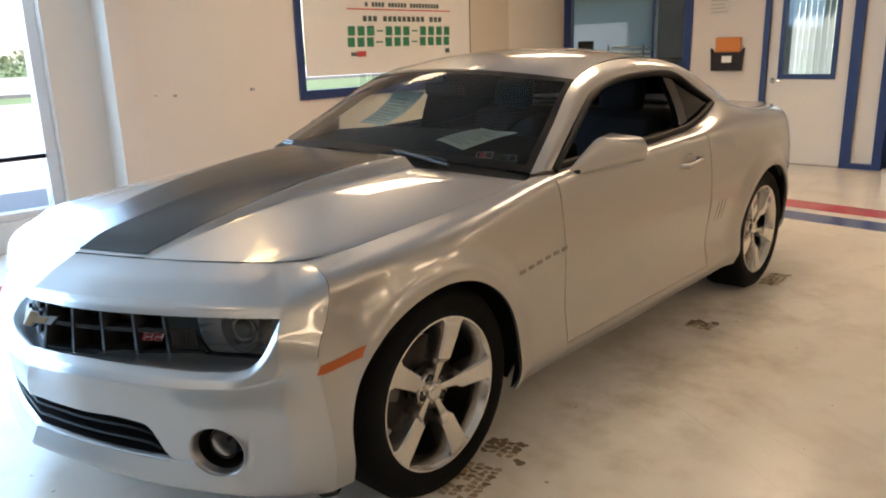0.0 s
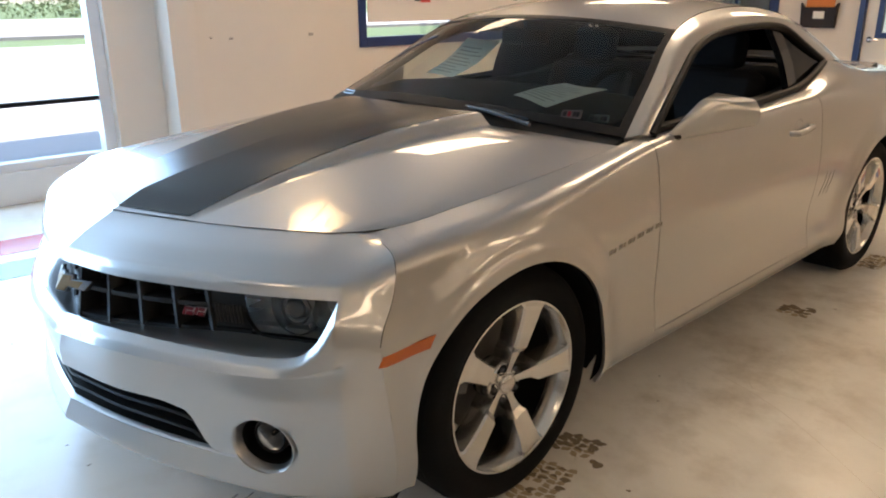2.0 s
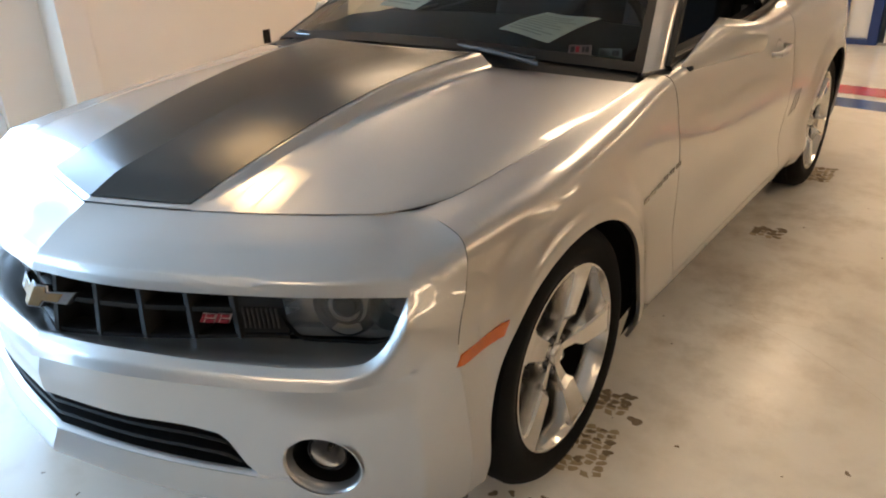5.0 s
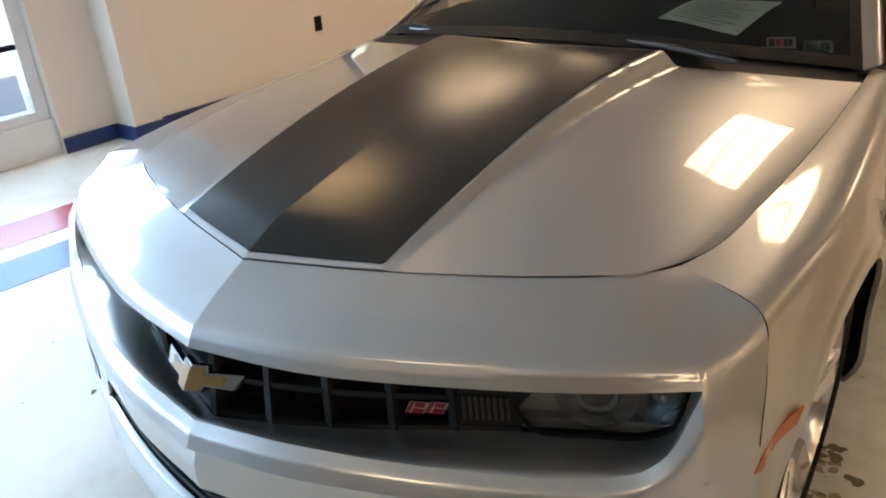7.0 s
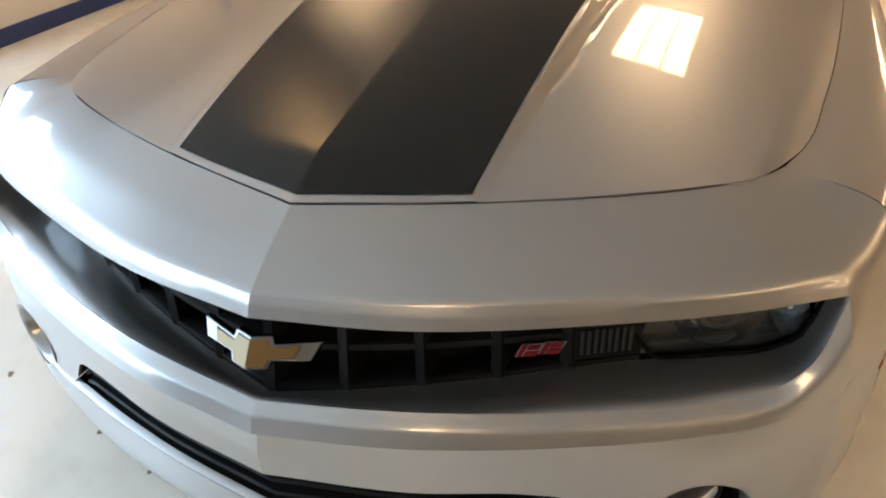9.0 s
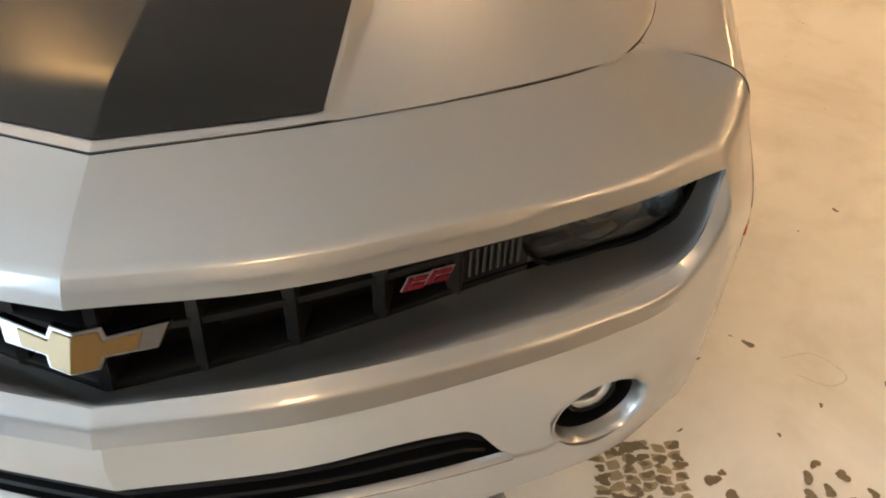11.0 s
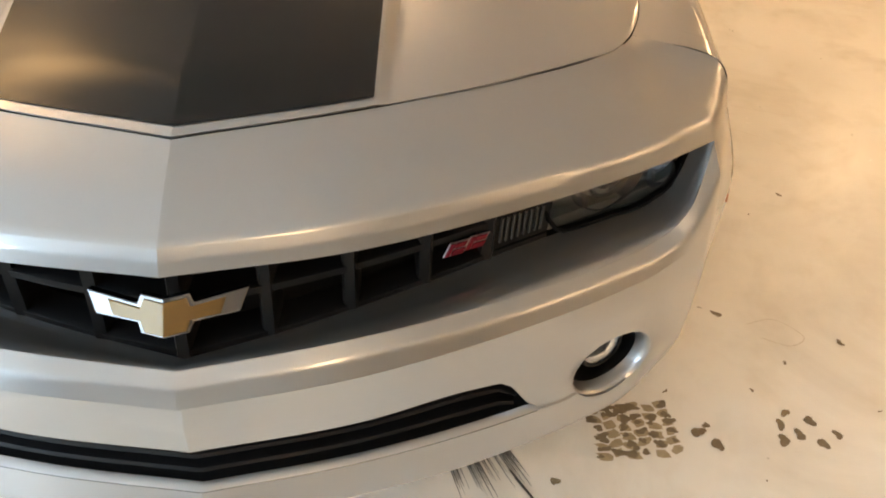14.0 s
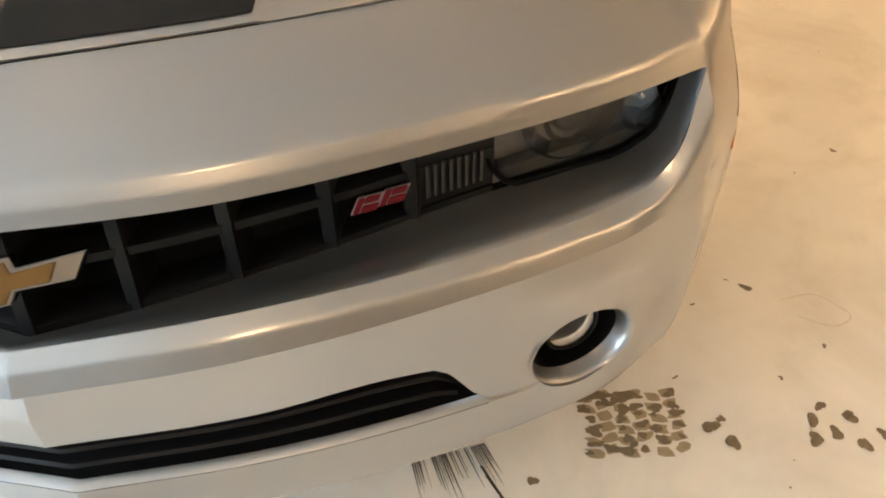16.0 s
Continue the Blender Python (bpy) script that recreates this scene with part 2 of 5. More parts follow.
def floor_mat():
    m, nt, b = material("painted_concrete")
    co = nt.nodes.new("ShaderNodeTexCoord")
    n1, n2, n3 = (nt.nodes.new("ShaderNodeTexNoise") for _ in range(3))
    n1.inputs["Scale"].default_value, n1.inputs["Detail"].default_value = 0.9, 6
    n2.inputs["Scale"].default_value, n2.inputs["Detail"].default_value = 7, 8
    n3.inputs["Scale"].default_value, n3.inputs["Detail"].default_value = 90, 4
    for n in (n1, n2, n3):
        nt.links.new(co.outputs["Object"], n.inputs["Vector"])
    r1 = nt.nodes.new("ShaderNodeValToRGB")
    r1.color_ramp.elements[0].position, r1.color_ramp.elements[0].color = 0.3, (0.71, 0.66, 0.57, 1)
    r1.color_ramp.elements[1].position, r1.color_ramp.elements[1].color = 0.62, (0.83, 0.79, 0.71, 1)
    nt.links.new(n1.outputs["Fac"], r1.inputs[0])
    r2 = nt.nodes.new("ShaderNodeValToRGB")
    r2.color_ramp.elements[0].position, r2.color_ramp.elements[0].color = 0.28, (0.75, 0.7, 0.6, 1)
    r2.color_ramp.elements[1].position, r2.color_ramp.elements[1].color = 0.45, (1, 1, 1, 1)
    nt.links.new(n2.outputs["Fac"], r2.inputs[0])
    mu = nt.nodes.new("ShaderNodeMix")
    mu.data_type, mu.blend_type = "RGBA", "MULTIPLY"
    mu.inputs[0].default_value = 0.24
    nt.links.new(r1.outputs[0], mu.inputs[6])
    nt.links.new(r2.outputs[0], mu.inputs[7])
    # brown smudges with uneven borders
    n4 = nt.nodes.new("ShaderNodeTexNoise")
    n4.inputs["Scale"].default_value, n4.inputs["Detail"].default_value, n4.inputs["Distortion"].default_value = 1.9, 9, 0.6
    n4.inputs["Roughness"].default_value = 0.62
    nt.links.new(co.outputs["Object"], n4.inputs["Vector"])
    r4 = nt.nodes.new("ShaderNodeMapRange")
    r4.inputs["From Min"].default_value, r4.inputs["From Max"].default_value = 0.50, 0.74
    r4.inputs["To Max"].default_value = 0.34
    nt.links.new(n4.outputs["Fac"], r4.inputs["Value"])
    m4 = nt.nodes.new("ShaderNodeMix")
    m4.data_type = "RGBA"
    m4.inputs[7].default_value = (0.40, 0.32, 0.22, 1)
    nt.links.new(r4.outputs[0], m4.inputs[0])
    nt.links.new(mu.outputs[2], m4.inputs[6])
    # grime along the car's side with some of its shade painted in, broken up by noise
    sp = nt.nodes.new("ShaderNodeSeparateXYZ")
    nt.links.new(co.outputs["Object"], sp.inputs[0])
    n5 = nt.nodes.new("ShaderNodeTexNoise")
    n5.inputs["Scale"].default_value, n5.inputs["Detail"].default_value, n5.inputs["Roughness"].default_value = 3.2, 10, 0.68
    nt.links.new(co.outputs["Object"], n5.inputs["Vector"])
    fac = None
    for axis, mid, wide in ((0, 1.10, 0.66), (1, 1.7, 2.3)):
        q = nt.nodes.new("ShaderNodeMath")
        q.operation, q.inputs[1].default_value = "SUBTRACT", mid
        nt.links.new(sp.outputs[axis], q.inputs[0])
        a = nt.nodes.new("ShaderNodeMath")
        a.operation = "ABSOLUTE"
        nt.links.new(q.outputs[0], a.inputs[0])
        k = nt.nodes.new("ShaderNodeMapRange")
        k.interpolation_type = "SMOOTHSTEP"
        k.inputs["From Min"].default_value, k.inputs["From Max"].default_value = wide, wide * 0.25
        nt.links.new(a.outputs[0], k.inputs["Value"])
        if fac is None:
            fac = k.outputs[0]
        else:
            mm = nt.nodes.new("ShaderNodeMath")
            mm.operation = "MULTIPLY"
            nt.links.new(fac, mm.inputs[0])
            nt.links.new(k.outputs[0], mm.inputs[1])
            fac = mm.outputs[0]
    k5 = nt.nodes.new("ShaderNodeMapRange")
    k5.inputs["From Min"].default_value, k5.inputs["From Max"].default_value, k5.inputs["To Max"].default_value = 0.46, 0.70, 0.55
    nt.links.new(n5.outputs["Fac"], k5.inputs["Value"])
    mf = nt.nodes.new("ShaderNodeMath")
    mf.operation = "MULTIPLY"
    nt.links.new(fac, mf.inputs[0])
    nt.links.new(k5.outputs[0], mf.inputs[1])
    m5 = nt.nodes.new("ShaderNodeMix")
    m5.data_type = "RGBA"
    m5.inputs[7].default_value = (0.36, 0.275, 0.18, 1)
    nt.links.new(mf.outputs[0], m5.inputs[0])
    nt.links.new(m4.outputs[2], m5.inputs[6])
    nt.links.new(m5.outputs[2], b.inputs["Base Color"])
    mr = nt.nodes.new("ShaderNodeMapRange")
    mr.inputs["To Min"].default_value, mr.inputs["To Max"].default_value = 0.20, 0.30
    nt.links.new(n2.outputs["Fac"], mr.inputs["Value"])
    nt.links.new(mr.outputs[0], b.inputs["Roughness"])
    bp = nt.nodes.new("ShaderNodeBump")
    bp.inputs["Strength"].default_value, bp.inputs["Distance"].default_value = 0.12, 0.002
    nt.links.new(n3.outputs["Fac"], bp.inputs["Height"])
    nt.links.new(bp.outputs[0], b.inputs["Normal"])
    return m


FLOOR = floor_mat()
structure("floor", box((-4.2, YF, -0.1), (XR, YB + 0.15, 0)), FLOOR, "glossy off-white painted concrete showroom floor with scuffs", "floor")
structure("ceiling", box((-4.2, YF, ZC), (XR, YB + 0.15, ZC + 0.12)), CEIL, "pale tiled showroom ceiling", "ceiling")

# sign wall with its window opening
W0, W1, WZ0, WZ1 = 3.12, 6.5, 1.06, 2.4
bm = box((XL - 0.2, 1.41, 0), (XL, W0, ZC))
box((XL - 0.2, W1, 0), (XL, YB + 0.15, ZC), bm)
box((XL - 0.2, W0, 0), (XL, W1, WZ0), bm)
box((XL - 0.2, W0, WZ1), (XL, W1, ZC), bm)
structure("wall_west", bm, WALL, "cream painted wall beside the windows", "wall")
bm = box((-4.2, 1.19, 0), (XL + 0.05, 1.41, ZC))
structure("pilaster", bm, WALL, "cream painted wall pilaster", "wall", 0.004)
structure("wall_recess", box((-4.15, 0.79, 0), (-3.86, 1.19, ZC)), WALL, "cream painted recess beside the shop window", "wall")
# storefront
structure("window_ledge", box((-4.2, YF, 0), (-3.9, 0.79, 0.24)), ALU, "pale ledge beneath the shop window", "ledge", 0.006)
structure("wall_above_window", box((-4.2, YF, 2.62), (-3.9, 0.79, ZC)), WALL, "cream wall above the shop window", "wall")
win = tagged(new("window_1"), "tall white-framed shop window", "window", kind="structure")
for y0, y1 in ((0.70, 0.79), (-1.6, -1.52), (-3.9, -3.82), (-6.2, -6.12), (YF, YF + 0.08)):
    part("window_frame", box((-4.04, y0, 0.24), (-3.93, y1, 2.62)), ALU, win, sm=False, bevel=0.004)
for a, b in ((YF + 0.08, -6.2), (-6.12, -3.9), (-3.82, -1.6), (-1.52, 0.70)):
    part("window_frame", box((-4.04, a, 0.24), (-3.93, b, 0.30)), ALU, win, sm=False, bevel=0.004)
    part("window_frame", box((-4.04, a, 2.54), (-3.93, b, 2.62)), ALU, win, sm=False, bevel=0.004)
    part("push_bar", box((-3.98, a, 0.70), (-3.93, b, 0.735)), BLACK, win, "dark horizontal rail", sm=False, bevel=0.006)
    p = part("pane", box((-4.0, a, 0.30), (-3.99, b, 2.54)), CLEAR, win, sm=False)
    p.visible_shadow = False
# unseen walls that close the place, toned dark to dim their bounce
structure("wall_east", box((XR, YF, 0), (XR + 0.2, YB + 0.15, ZC)), WALL_UNSEEN, "unseen wall, toned dark to cut reflected light", "wall")
structure("wall_south", box((-4.2, YF - 0.2, 0), (XR + 0.2, YF, ZC)), WALL_UNSEEN, "unseen wall, toned dark to cut reflected light", "wall")

# back wall: office window, door and side panel
O0, O1, OZ0, OZ1 = -3.62, -1.80, 1.04, 2.3
D0, D1 = -0.80, 0.10
bm = box((XL, YB, 0), (O0, YB + 0.15, ZC))
box((O0, YB, 0), (O1, YB + 0.15, OZ0), bm)
box((O0, YB, OZ1), (O1, YB + 0.15, ZC), bm)
box((O1, YB, 0), (D0 - 0.06, YB + 0.15, ZC), bm)
box((D0 - 0.06, YB, 2.12), (D1 + 0.5, YB + 0.15, ZC), bm)
box((D1 + 0.50, YB, 0), (XR, YB + 0.15, ZC), bm)
structure("wall_north", bm, WALL, "cream painted wall with office window and door", "wall")
ow = tagged(new("window_2"), "blue-framed office window", "window", kind="structure")
for lo, hi in (((O0 - 0.04, OZ0 - 0.04), (O0 + 0.08, OZ1)), ((O1 - 0.07, OZ0 - 0.04), (O1 + 0.04, OZ1)), ((O0 + 0.08, OZ0 - 0.04), (O1 - 0.07, OZ0 + 0.05)), ((-2.30, OZ0 + 0.05), (-2.26, OZ1))):
    part("window_frame", box((lo[0], YB - 0.025, lo[1]), (hi[0], YB + 0.06, hi[1])), BLUE, ow, sm=False, bevel=0.004)
for a, b in ((O0 + 0.08, -2.30), (-2.26, O1 - 0.07)):
    part("pane", box((a, YB + 0.015, OZ0 + 0.05), (b, YB + 0.022, OZ1)), CLEAR, ow, sm=False)
door = tagged(new("door_1"), "cream painted door with a blue-framed glass light", "door", kind="structure")
dl, dr, dz0, dz1 = -0.66, -0.06, 1.02, 1.95
for lo, hi in (((D0, 0.01), (dl, 2.1)), ((dr, 0.01), (D1, 2.1)), ((dl, 0.01), (dr, dz0)), ((dl, dz1), (dr, 2.1))):
    part("door_leaf", box((lo[0], YB + 0.03, lo[1]), (hi[0], YB + 0.075, hi[1])), DOORW, door, sm=False)
for lo, hi in (((dl - 0.02, dz0 - 0.02), (dl + 0.035, dz1)), ((dr - 0.035, dz0 - 0.02), (dr + 0.02, dz1)), ((dl + 0.035, dz0 - 0.02), (dr - 0.035, dz0 + 0.04)), ((dl + 0.035, dz1 - 0.04), (dr - 0.035, dz1))):
    part("light_frame", box((lo[0], YB + 0.015, lo[1]), (hi[0], YB + 0.085, hi[1])), BLUE, door, sm=False, bevel=0.003)
part("pane", box((dl + 0.035, YB + 0.045, dz0 + 0.04), (dr - 0.035, YB + 0.051, dz1 - 0.04)), CLEAR, door, sm=False)
hd = part("door_handle", tube([(D0 + 0.07, YB + 0.03, 0.985), (D0 + 0.07, YB - 0.03, 0.985), (D0 + 0.09, YB - 0.04, 0.985), (D0 + 0.19, YB - 0.04, 0.985)], 0.011), CHROME, door, "steel lever handle")
part("rose", lathe([(0.0, 0), (0.03, 0.0), (0.03, 0.012), (0.0, 0.012)], pose(D0 + 0.07, YB + 0.02, 0.985, 0, 0, 90), 20), CHROME, door)
df = tagged(new("door_frame"), "navy blue painted door posts", "door frame", kind="structure")
for x0, x1 in ((D0 - 0.065, D0 - 0.003), (D1 + 0.003, D1 + 0.115), (D1 + 0.34, D1 + 0.44)):
    part("post", box((x0, YB - 0.03, 0), (x1, YB + 0.1, 2.12)), BLUE, df, sm=False, bevel=0.004)
part("rail", box((D1 + 0.115, YB - 0.03, 0), (D1 + 0.34, YB + 0.1, 0.06)), BLUE, df, sm=False, bevel=0.004)
structure("side_panel", box((D1 + 0.115, YB + 0.03, 0.06), (D1 + 0.34, YB + 0.07, 2.12)), DOORW, "cream panel beside the door", "panel")
structure("door_sill", box((D0, YB - 0.02, 0.001), (D1, YB + 0.1, 0.012)), simple("sill_metal", (0.35, 0.3, 0.24), 0.4, 0.7), "worn metal door sill", "sill")
# baseboards
bb = tagged(new("baseboard"), "navy blue baseboard", "baseboard", kind="structure")
for lo, hi in (((XL, 1.41), (XL + 0.015, YB - 0.02)), ((XL + 0.05, 1.19), (XL + 0.065, 1.425)), ((-3.86, 0.79), (-3.845, 1.175)), ((-3.86, 1.175), (XL + 0.065, 1.19))):
    part("board", box((lo[0], lo[1], 0), (hi[0], hi[1], 0.105)), BLUE, bb, sm=False, bevel=0.003)
bb2 = tagged(new("baseboard"), "thin dark baseboard along the back wall", "baseboard", kind="structure")
for a, b in ((XL + 0.02, D0 - 0.07), (D1 + 0.45, XR)):
    part("board", box((a, YB - 0.012, 0), (b, YB, 0.03)), simple("base_grey", (0.3, 0.27, 0.22), 0.6), bb2, sm=False)

# floor stripes, painted
STR_R = simple("red_floor_paint", (0.50, 0.035, 0.045), 0.22, 0, 0, 0.12, 6, 0.05, 90)
STR_B = simple("blue_floor_paint", (0.03, 0.075, 0.26), 0.22, 0, 0, 0.12, 6, 0.05, 90)
for nm, a, b, mat, lab in (("red", 0, 0.33, STR_R, "red painted stripe on the floor"), ("blue", 0.49, 0.80, STR_B, "blue painted stripe on the floor")):
    y0, y1, x0, x1 = 5.66 - b, 5.66 - a, -2.96 + a, -2.96 + b
    bm = bmesh.new()
    k = 0.09
    pts = [(x0 + k * -8.5, -8.5), (x1 + k * -8.5, -8.5), (x1 + k * y0, y0 - k * x1), (11.5, y0 - k * 11.5), (11.5, y1 - k * 11.5), (x0 + k * y1, y1 - k * x0)]
    prism(pts, Matrix.Translation((0, 0, 0.0005)), 0.0015, bm)
    tagged(part("floor_stripe", bm, mat, None, "", False), lab, "floor stripe", kind="structure")

# ceiling lights
TROFFER = simple("light_diffuser", (1.0, 0.785, 0.51), 0.4, emit=2.3)
TRIM = simple("light_trim", (0.8, 0.78, 0.72), 0.4)


def troffer(x, y, first=[None], glow=TROFFER, long=0.59):
    if first[0] is None:
        t = thing("ceiling_light", "recessed fluorescent ceiling light panel", "ceiling light", "ceiling lights", (x, y, ZC))
        for a in (-0.19, 0.0, 0.19):
            part("diffuser", box((a - 0.086, -long, -0.014), (a + 0.086, long, -0.004)), glow, t, "glowing warm diffuser", False)
        e0, e1 = long + 0.004, long + 0.03
        for lo, hi in (((-0.31, -e1), (-0.28, e1)), ((0.28, -e1), (0.31, e1)), ((-0.28, -e1), (0.28, -e0)), ((-0.28, e0), (0.28, e1)), ((-0.102, -e0), (-0.088, e0)), ((0.088, -e0), (0.102, e0))):
            part("frame", box((*lo, -0.018), (*hi, -0.002)), TRIM, t, sm=False)
        first[0] = t
        return t
    return copy_thing(first[0], pose(x, y, ZC))


# one smaller, yellower panel, standing in for an unseen soft source
def soft_glow(m, near, far, low, high):
    """Emission that fades towards the panel's edges, for soft-edged reflections."""
    nt = m.node_tree
    co, ln, mr = (nt.nodes.new(k) for k in ("ShaderNodeTexCoord", "ShaderNodeVectorMath", "ShaderNodeMapRange"))
    ln.operation = "LENGTH"
    mr.interpolation_type = "SMOOTHERSTEP"
    for k, v in (("From Min", near), ("From Max", far), ("To Min", high), ("To Max", low)):
        mr.inputs[k].default_value = v
    nt.links.new(co.outputs["Object"], ln.inputs[0])
    nt.links.new(ln.outputs["Value"], mr.inputs["Value"])
    nt.links.new(mr.outputs[0], nt.nodes["Principled BSDF"].inputs["Emission Strength"])
    return m


SOFT_YELLOW = soft_glow(simple("soft_yellow_diffuser", (1.0, 0.70, 0.36), 0.4, emit=2.6), 0.0, 0.40, 0.4, 4.2)
tagged(troffer(-1.68, 0.70, [None], SOFT_YELLOW, 0.30), "small square ceiling panel standing in for a soft yellow glow")
# panels past x = 4 are unseen, several added only as fill light
for tx, ty in ((0.43, 2.87), (0.43, 5.30), (-2.15, 2.87), (-2.15, 5.30), (2.87, 5.30), (0.6, -3.7), (4.4, -3.3), (5.3, 2.87), (5.3, 0.43), (5.3, 5.30), (5.3, -2.0), (7.74, 2.87), (7.74, -2.0), (7.74, 5.3), (10.2, 0.43), (8.1, -3.7)):
    troffer(tx, ty)

# outside
LAWN = simple("lawn", (0.14, 0.20, 0.09), 0.9, 0, 0, 0.4, 0.8, 0.6, 40)
ROAD = simple("pale_road", (0.55, 0.54, 0.52), 0.85, 0, 0, 0.1, 0.5)
structure("ground", box((-600, -400, -0.5), (400, 400, -0.12)), LAWN, "lawn outside the windows", "ground")
structure("apron", box((-27, -60, -0.12), (-4.2, 9.0, -0.06)), simple("pale_concrete", (0.58, 0.57, 0.54), 0.85, 0, 0, 0.08, 0.7), "pale concrete apron outside the shop window", "pavement")
structure("road", box((-75, -300, -0.12), (-34, 300, -0.10)), ROAD, "pale sunlit road beyond the lawn", "road")
structure("kerb", box((-34, -300, -0.12), (-33.6, 300, 0.03)), simple("dark_kerb", (0.08, 0.08, 0.08), 0.8), "dark kerb along the road", "kerb")
LEAF = simple("leaves", (0.06, 0.085, 0.035), 0.9, 0, 0, 0.5, 3)
rng = random.Random(5)
vs, fs = [], []
for i in range(14000):
    y = -60 + 120 * rng.random()
    p = Vector((-82 - 5 * rng.random(), y, -0.1 + (2.2 + 1.3 * math.sin(y * 0.21) ** 2 + 0.5 * math.sin(y * 1.3)) * rng.random() ** 0.8))
    for _ in range(3):
        vs.append(p + Vector((rng.uniform(-.25, .25), rng.uniform(-.25, .25), rng.uniform(-.25, .25))))
    fs.append((3 * i, 3 * i + 1, 3 * i + 2))
hedge = bpy.data.meshes.new("hedge")
hedge.from_pydata(vs, [], fs)
hedge.materials.append(LEAF)
tagged(new("hedge", hedge), "distant green hedge beyond the road", "hedge", kind="stuff")
shed = thing("delivery_truck", "white box truck parked far beyond the road", "truck", at=(-78, 6, -0.1))
part("box_body", box((-1.2, -3.2, 0.9), (1.2, 2.2, 3.4)), ALU, shed, sm=False, bevel=0.05)
part("cab", box((-1.1, 2.3, 0.6), (1.1, 4.0, 2.5)), ALU, shed, bevel=0.25)
for y in (-2.2, 3.0):
    part("wheel", lathe([(0.01, 0.15), (0.45, 0.15), (0.45, -0.15), (0.01, -0.15)], pose(1.0, y, 0.45), 20), BLACK, shed)

# office behind the back wall
OFFICE = simple("office_wall", (0.66, 0.72, 0.78), 0.7, 0, 0, 0.04, 3)
OY = YB + 3.4
structure("office_floor", box((-6.6, YB + 0.15, -0.1), (3.0, OY, 0)), simple("office_carpet", (0.12, 0.12, 0.13), 0.9, 0, 0, 0.2, 60), "grey office carpet", "floor")
structure("office_ceiling", box((-6.6, YB + 0.15, 2.6), (3.0, OY, 2.7)), CEIL, "office ceiling", "ceiling")
bm = box((-6.7, YB + 0.15, 0), (-6.6, OY + 0.2, 2.7))
box((-6.6, YB, 0), (XL - 0.2, YB + 0.15, 2.7), bm)
box((3.0, YB + 0.15, 0), (3.2, OY + 0.2, 2.7), bm)
box((-6.6, OY, 0), (3.0, OY + 0.2, 0.62), bm)
box((-6.6, OY, 2.3), (3.0, OY + 0.2, 2.7), bm)
box((-6.6, OY, 0.62), (-6.2, OY + 0.2, 2.3), bm)
box((-4.0, OY, 0.62), (-1.55, OY + 0.2, 2.3), bm)
box((0.7, OY, 0.62), (3.0, OY + 0.2, 2.3), bm)
structure("office_wall", bm, OFFICE, "grey office walls with outside windows", "wall")
blind = thing("vertical_blind", "pale vertical blind at the office window", "blind", at=(-0.4, OY - 0.08, 0.62))
def sheer(name, color):
    """Thin cloth that daylight shines through."""
    m, nt, b = material(name)
    t = nt.nodes.new("ShaderNodeBsdfTranslucent")
    t.inputs[0].default_value = (*color, 1)
    nt.links.new(t.outputs[0], nt.nodes["Material Output"].inputs[0])
    return m


SLAT = simple("blind_slat", (0.48, 0.53, 0.51), 0.7)
for i in range(26):
    part("slat", box((-0.045, -0.0015, 0), (0.045, 0.0015, 1.68), m=pose(-1.15 + 0.088 * i, 0, 0, 0, 0, 48 + 5 * math.sin(i))), SLAT, blind, sm=False)
hb = thing("roller_blind", "pale blue-grey lowered blind at the office window", "blind", at=(-5.1, OY - 0.06, 0.62))
part("cloth", box((-1.15, -0.002, 0), (1.15, 0.002, 1.68)), sheer("blind_cloth", (0.33, 0.345, 0.36)), hb, sm=False)
part("bottom_rail", box((-1.15, -0.01, 0), (1.15, 0.01, 0.03)), ALU, hb, sm=False, bevel=0.004)
LAMINATE = simple("desk_laminate", (0.10, 0.09, 0.085), 0.5, 0, 0, 0.1, 12)
desk = thing("office_counter", "dark office counter below the office window", "counter", at=(-2.85, YB + 0.5, 0))
part("top", box((-0.98, -0.32, 1.21), (1.0, 0.32, 1.25)), LAMINATE, desk, sm=False, bevel=0.006)
part("front", box((-0.95, -0.28, 0.08), (0.97, -0.25, 1.21)), LAMINATE, desk, sm=False)
for x in (-0.95, 0.93):
    part("panel", box((x, -0.25, 0), (x + 0.04, 0.30, 1.21)), LAMINATE, desk, sm=False)
TRAYGREY = simple("tray_grey", (0.10, 0.105, 0.12), 0.5)
tray = thing("paper_tray", "stack of grey letter trays with papers on the counter", "letter tray", at=(-2.83, YB + 0.38, 1.25))
for i in range(3):
    part("tray", box((-0.28, -0.14, 0.068 * i), (0.28, 0.14, 0.068 * i + 0.010)), TRAYGREY, tray, sm=False, bevel=0.003)
    part("papers", box((-0.26 + 0.02 * i, -0.13, 0.068 * i + 0.010), (0.27 - 0.03 * i, 0.13, 0.068 * i + 0.040)), PAPER, tray, sm=False)
    for x in (-0.275, 0.265):
        part("post", box((x, -0.13, 0.068 * i + 0.010), (x + 0.010, -0.11, 0.068 * (i + 1))), TRAYGREY, tray, sm=False)
mon = thing("desk_monitor", "black desk monitor seen from behind", "monitor", at=(-3.56, YB + 0.42, 1.25))
part("screen", box((-0.12, -0.025, 0.04), (0.12, 0.025, 0.26)), BLACK, mon, sm=False, bevel=0.01)
part("foot", box((-0.07, -0.06, 0), (0.07, 0.06, 0.012)), BLACK, mon, sm=False, bevel=0.004)
part("stem", box((-0.02, -0.012, 0.012), (0.02, 0.012, 0.06)), BLACK, mon, sm=False)
phone = thing("desk_phone", "black desk phone with its handset up", "phone", at=(-3.27, YB + 0.38, 1.25))
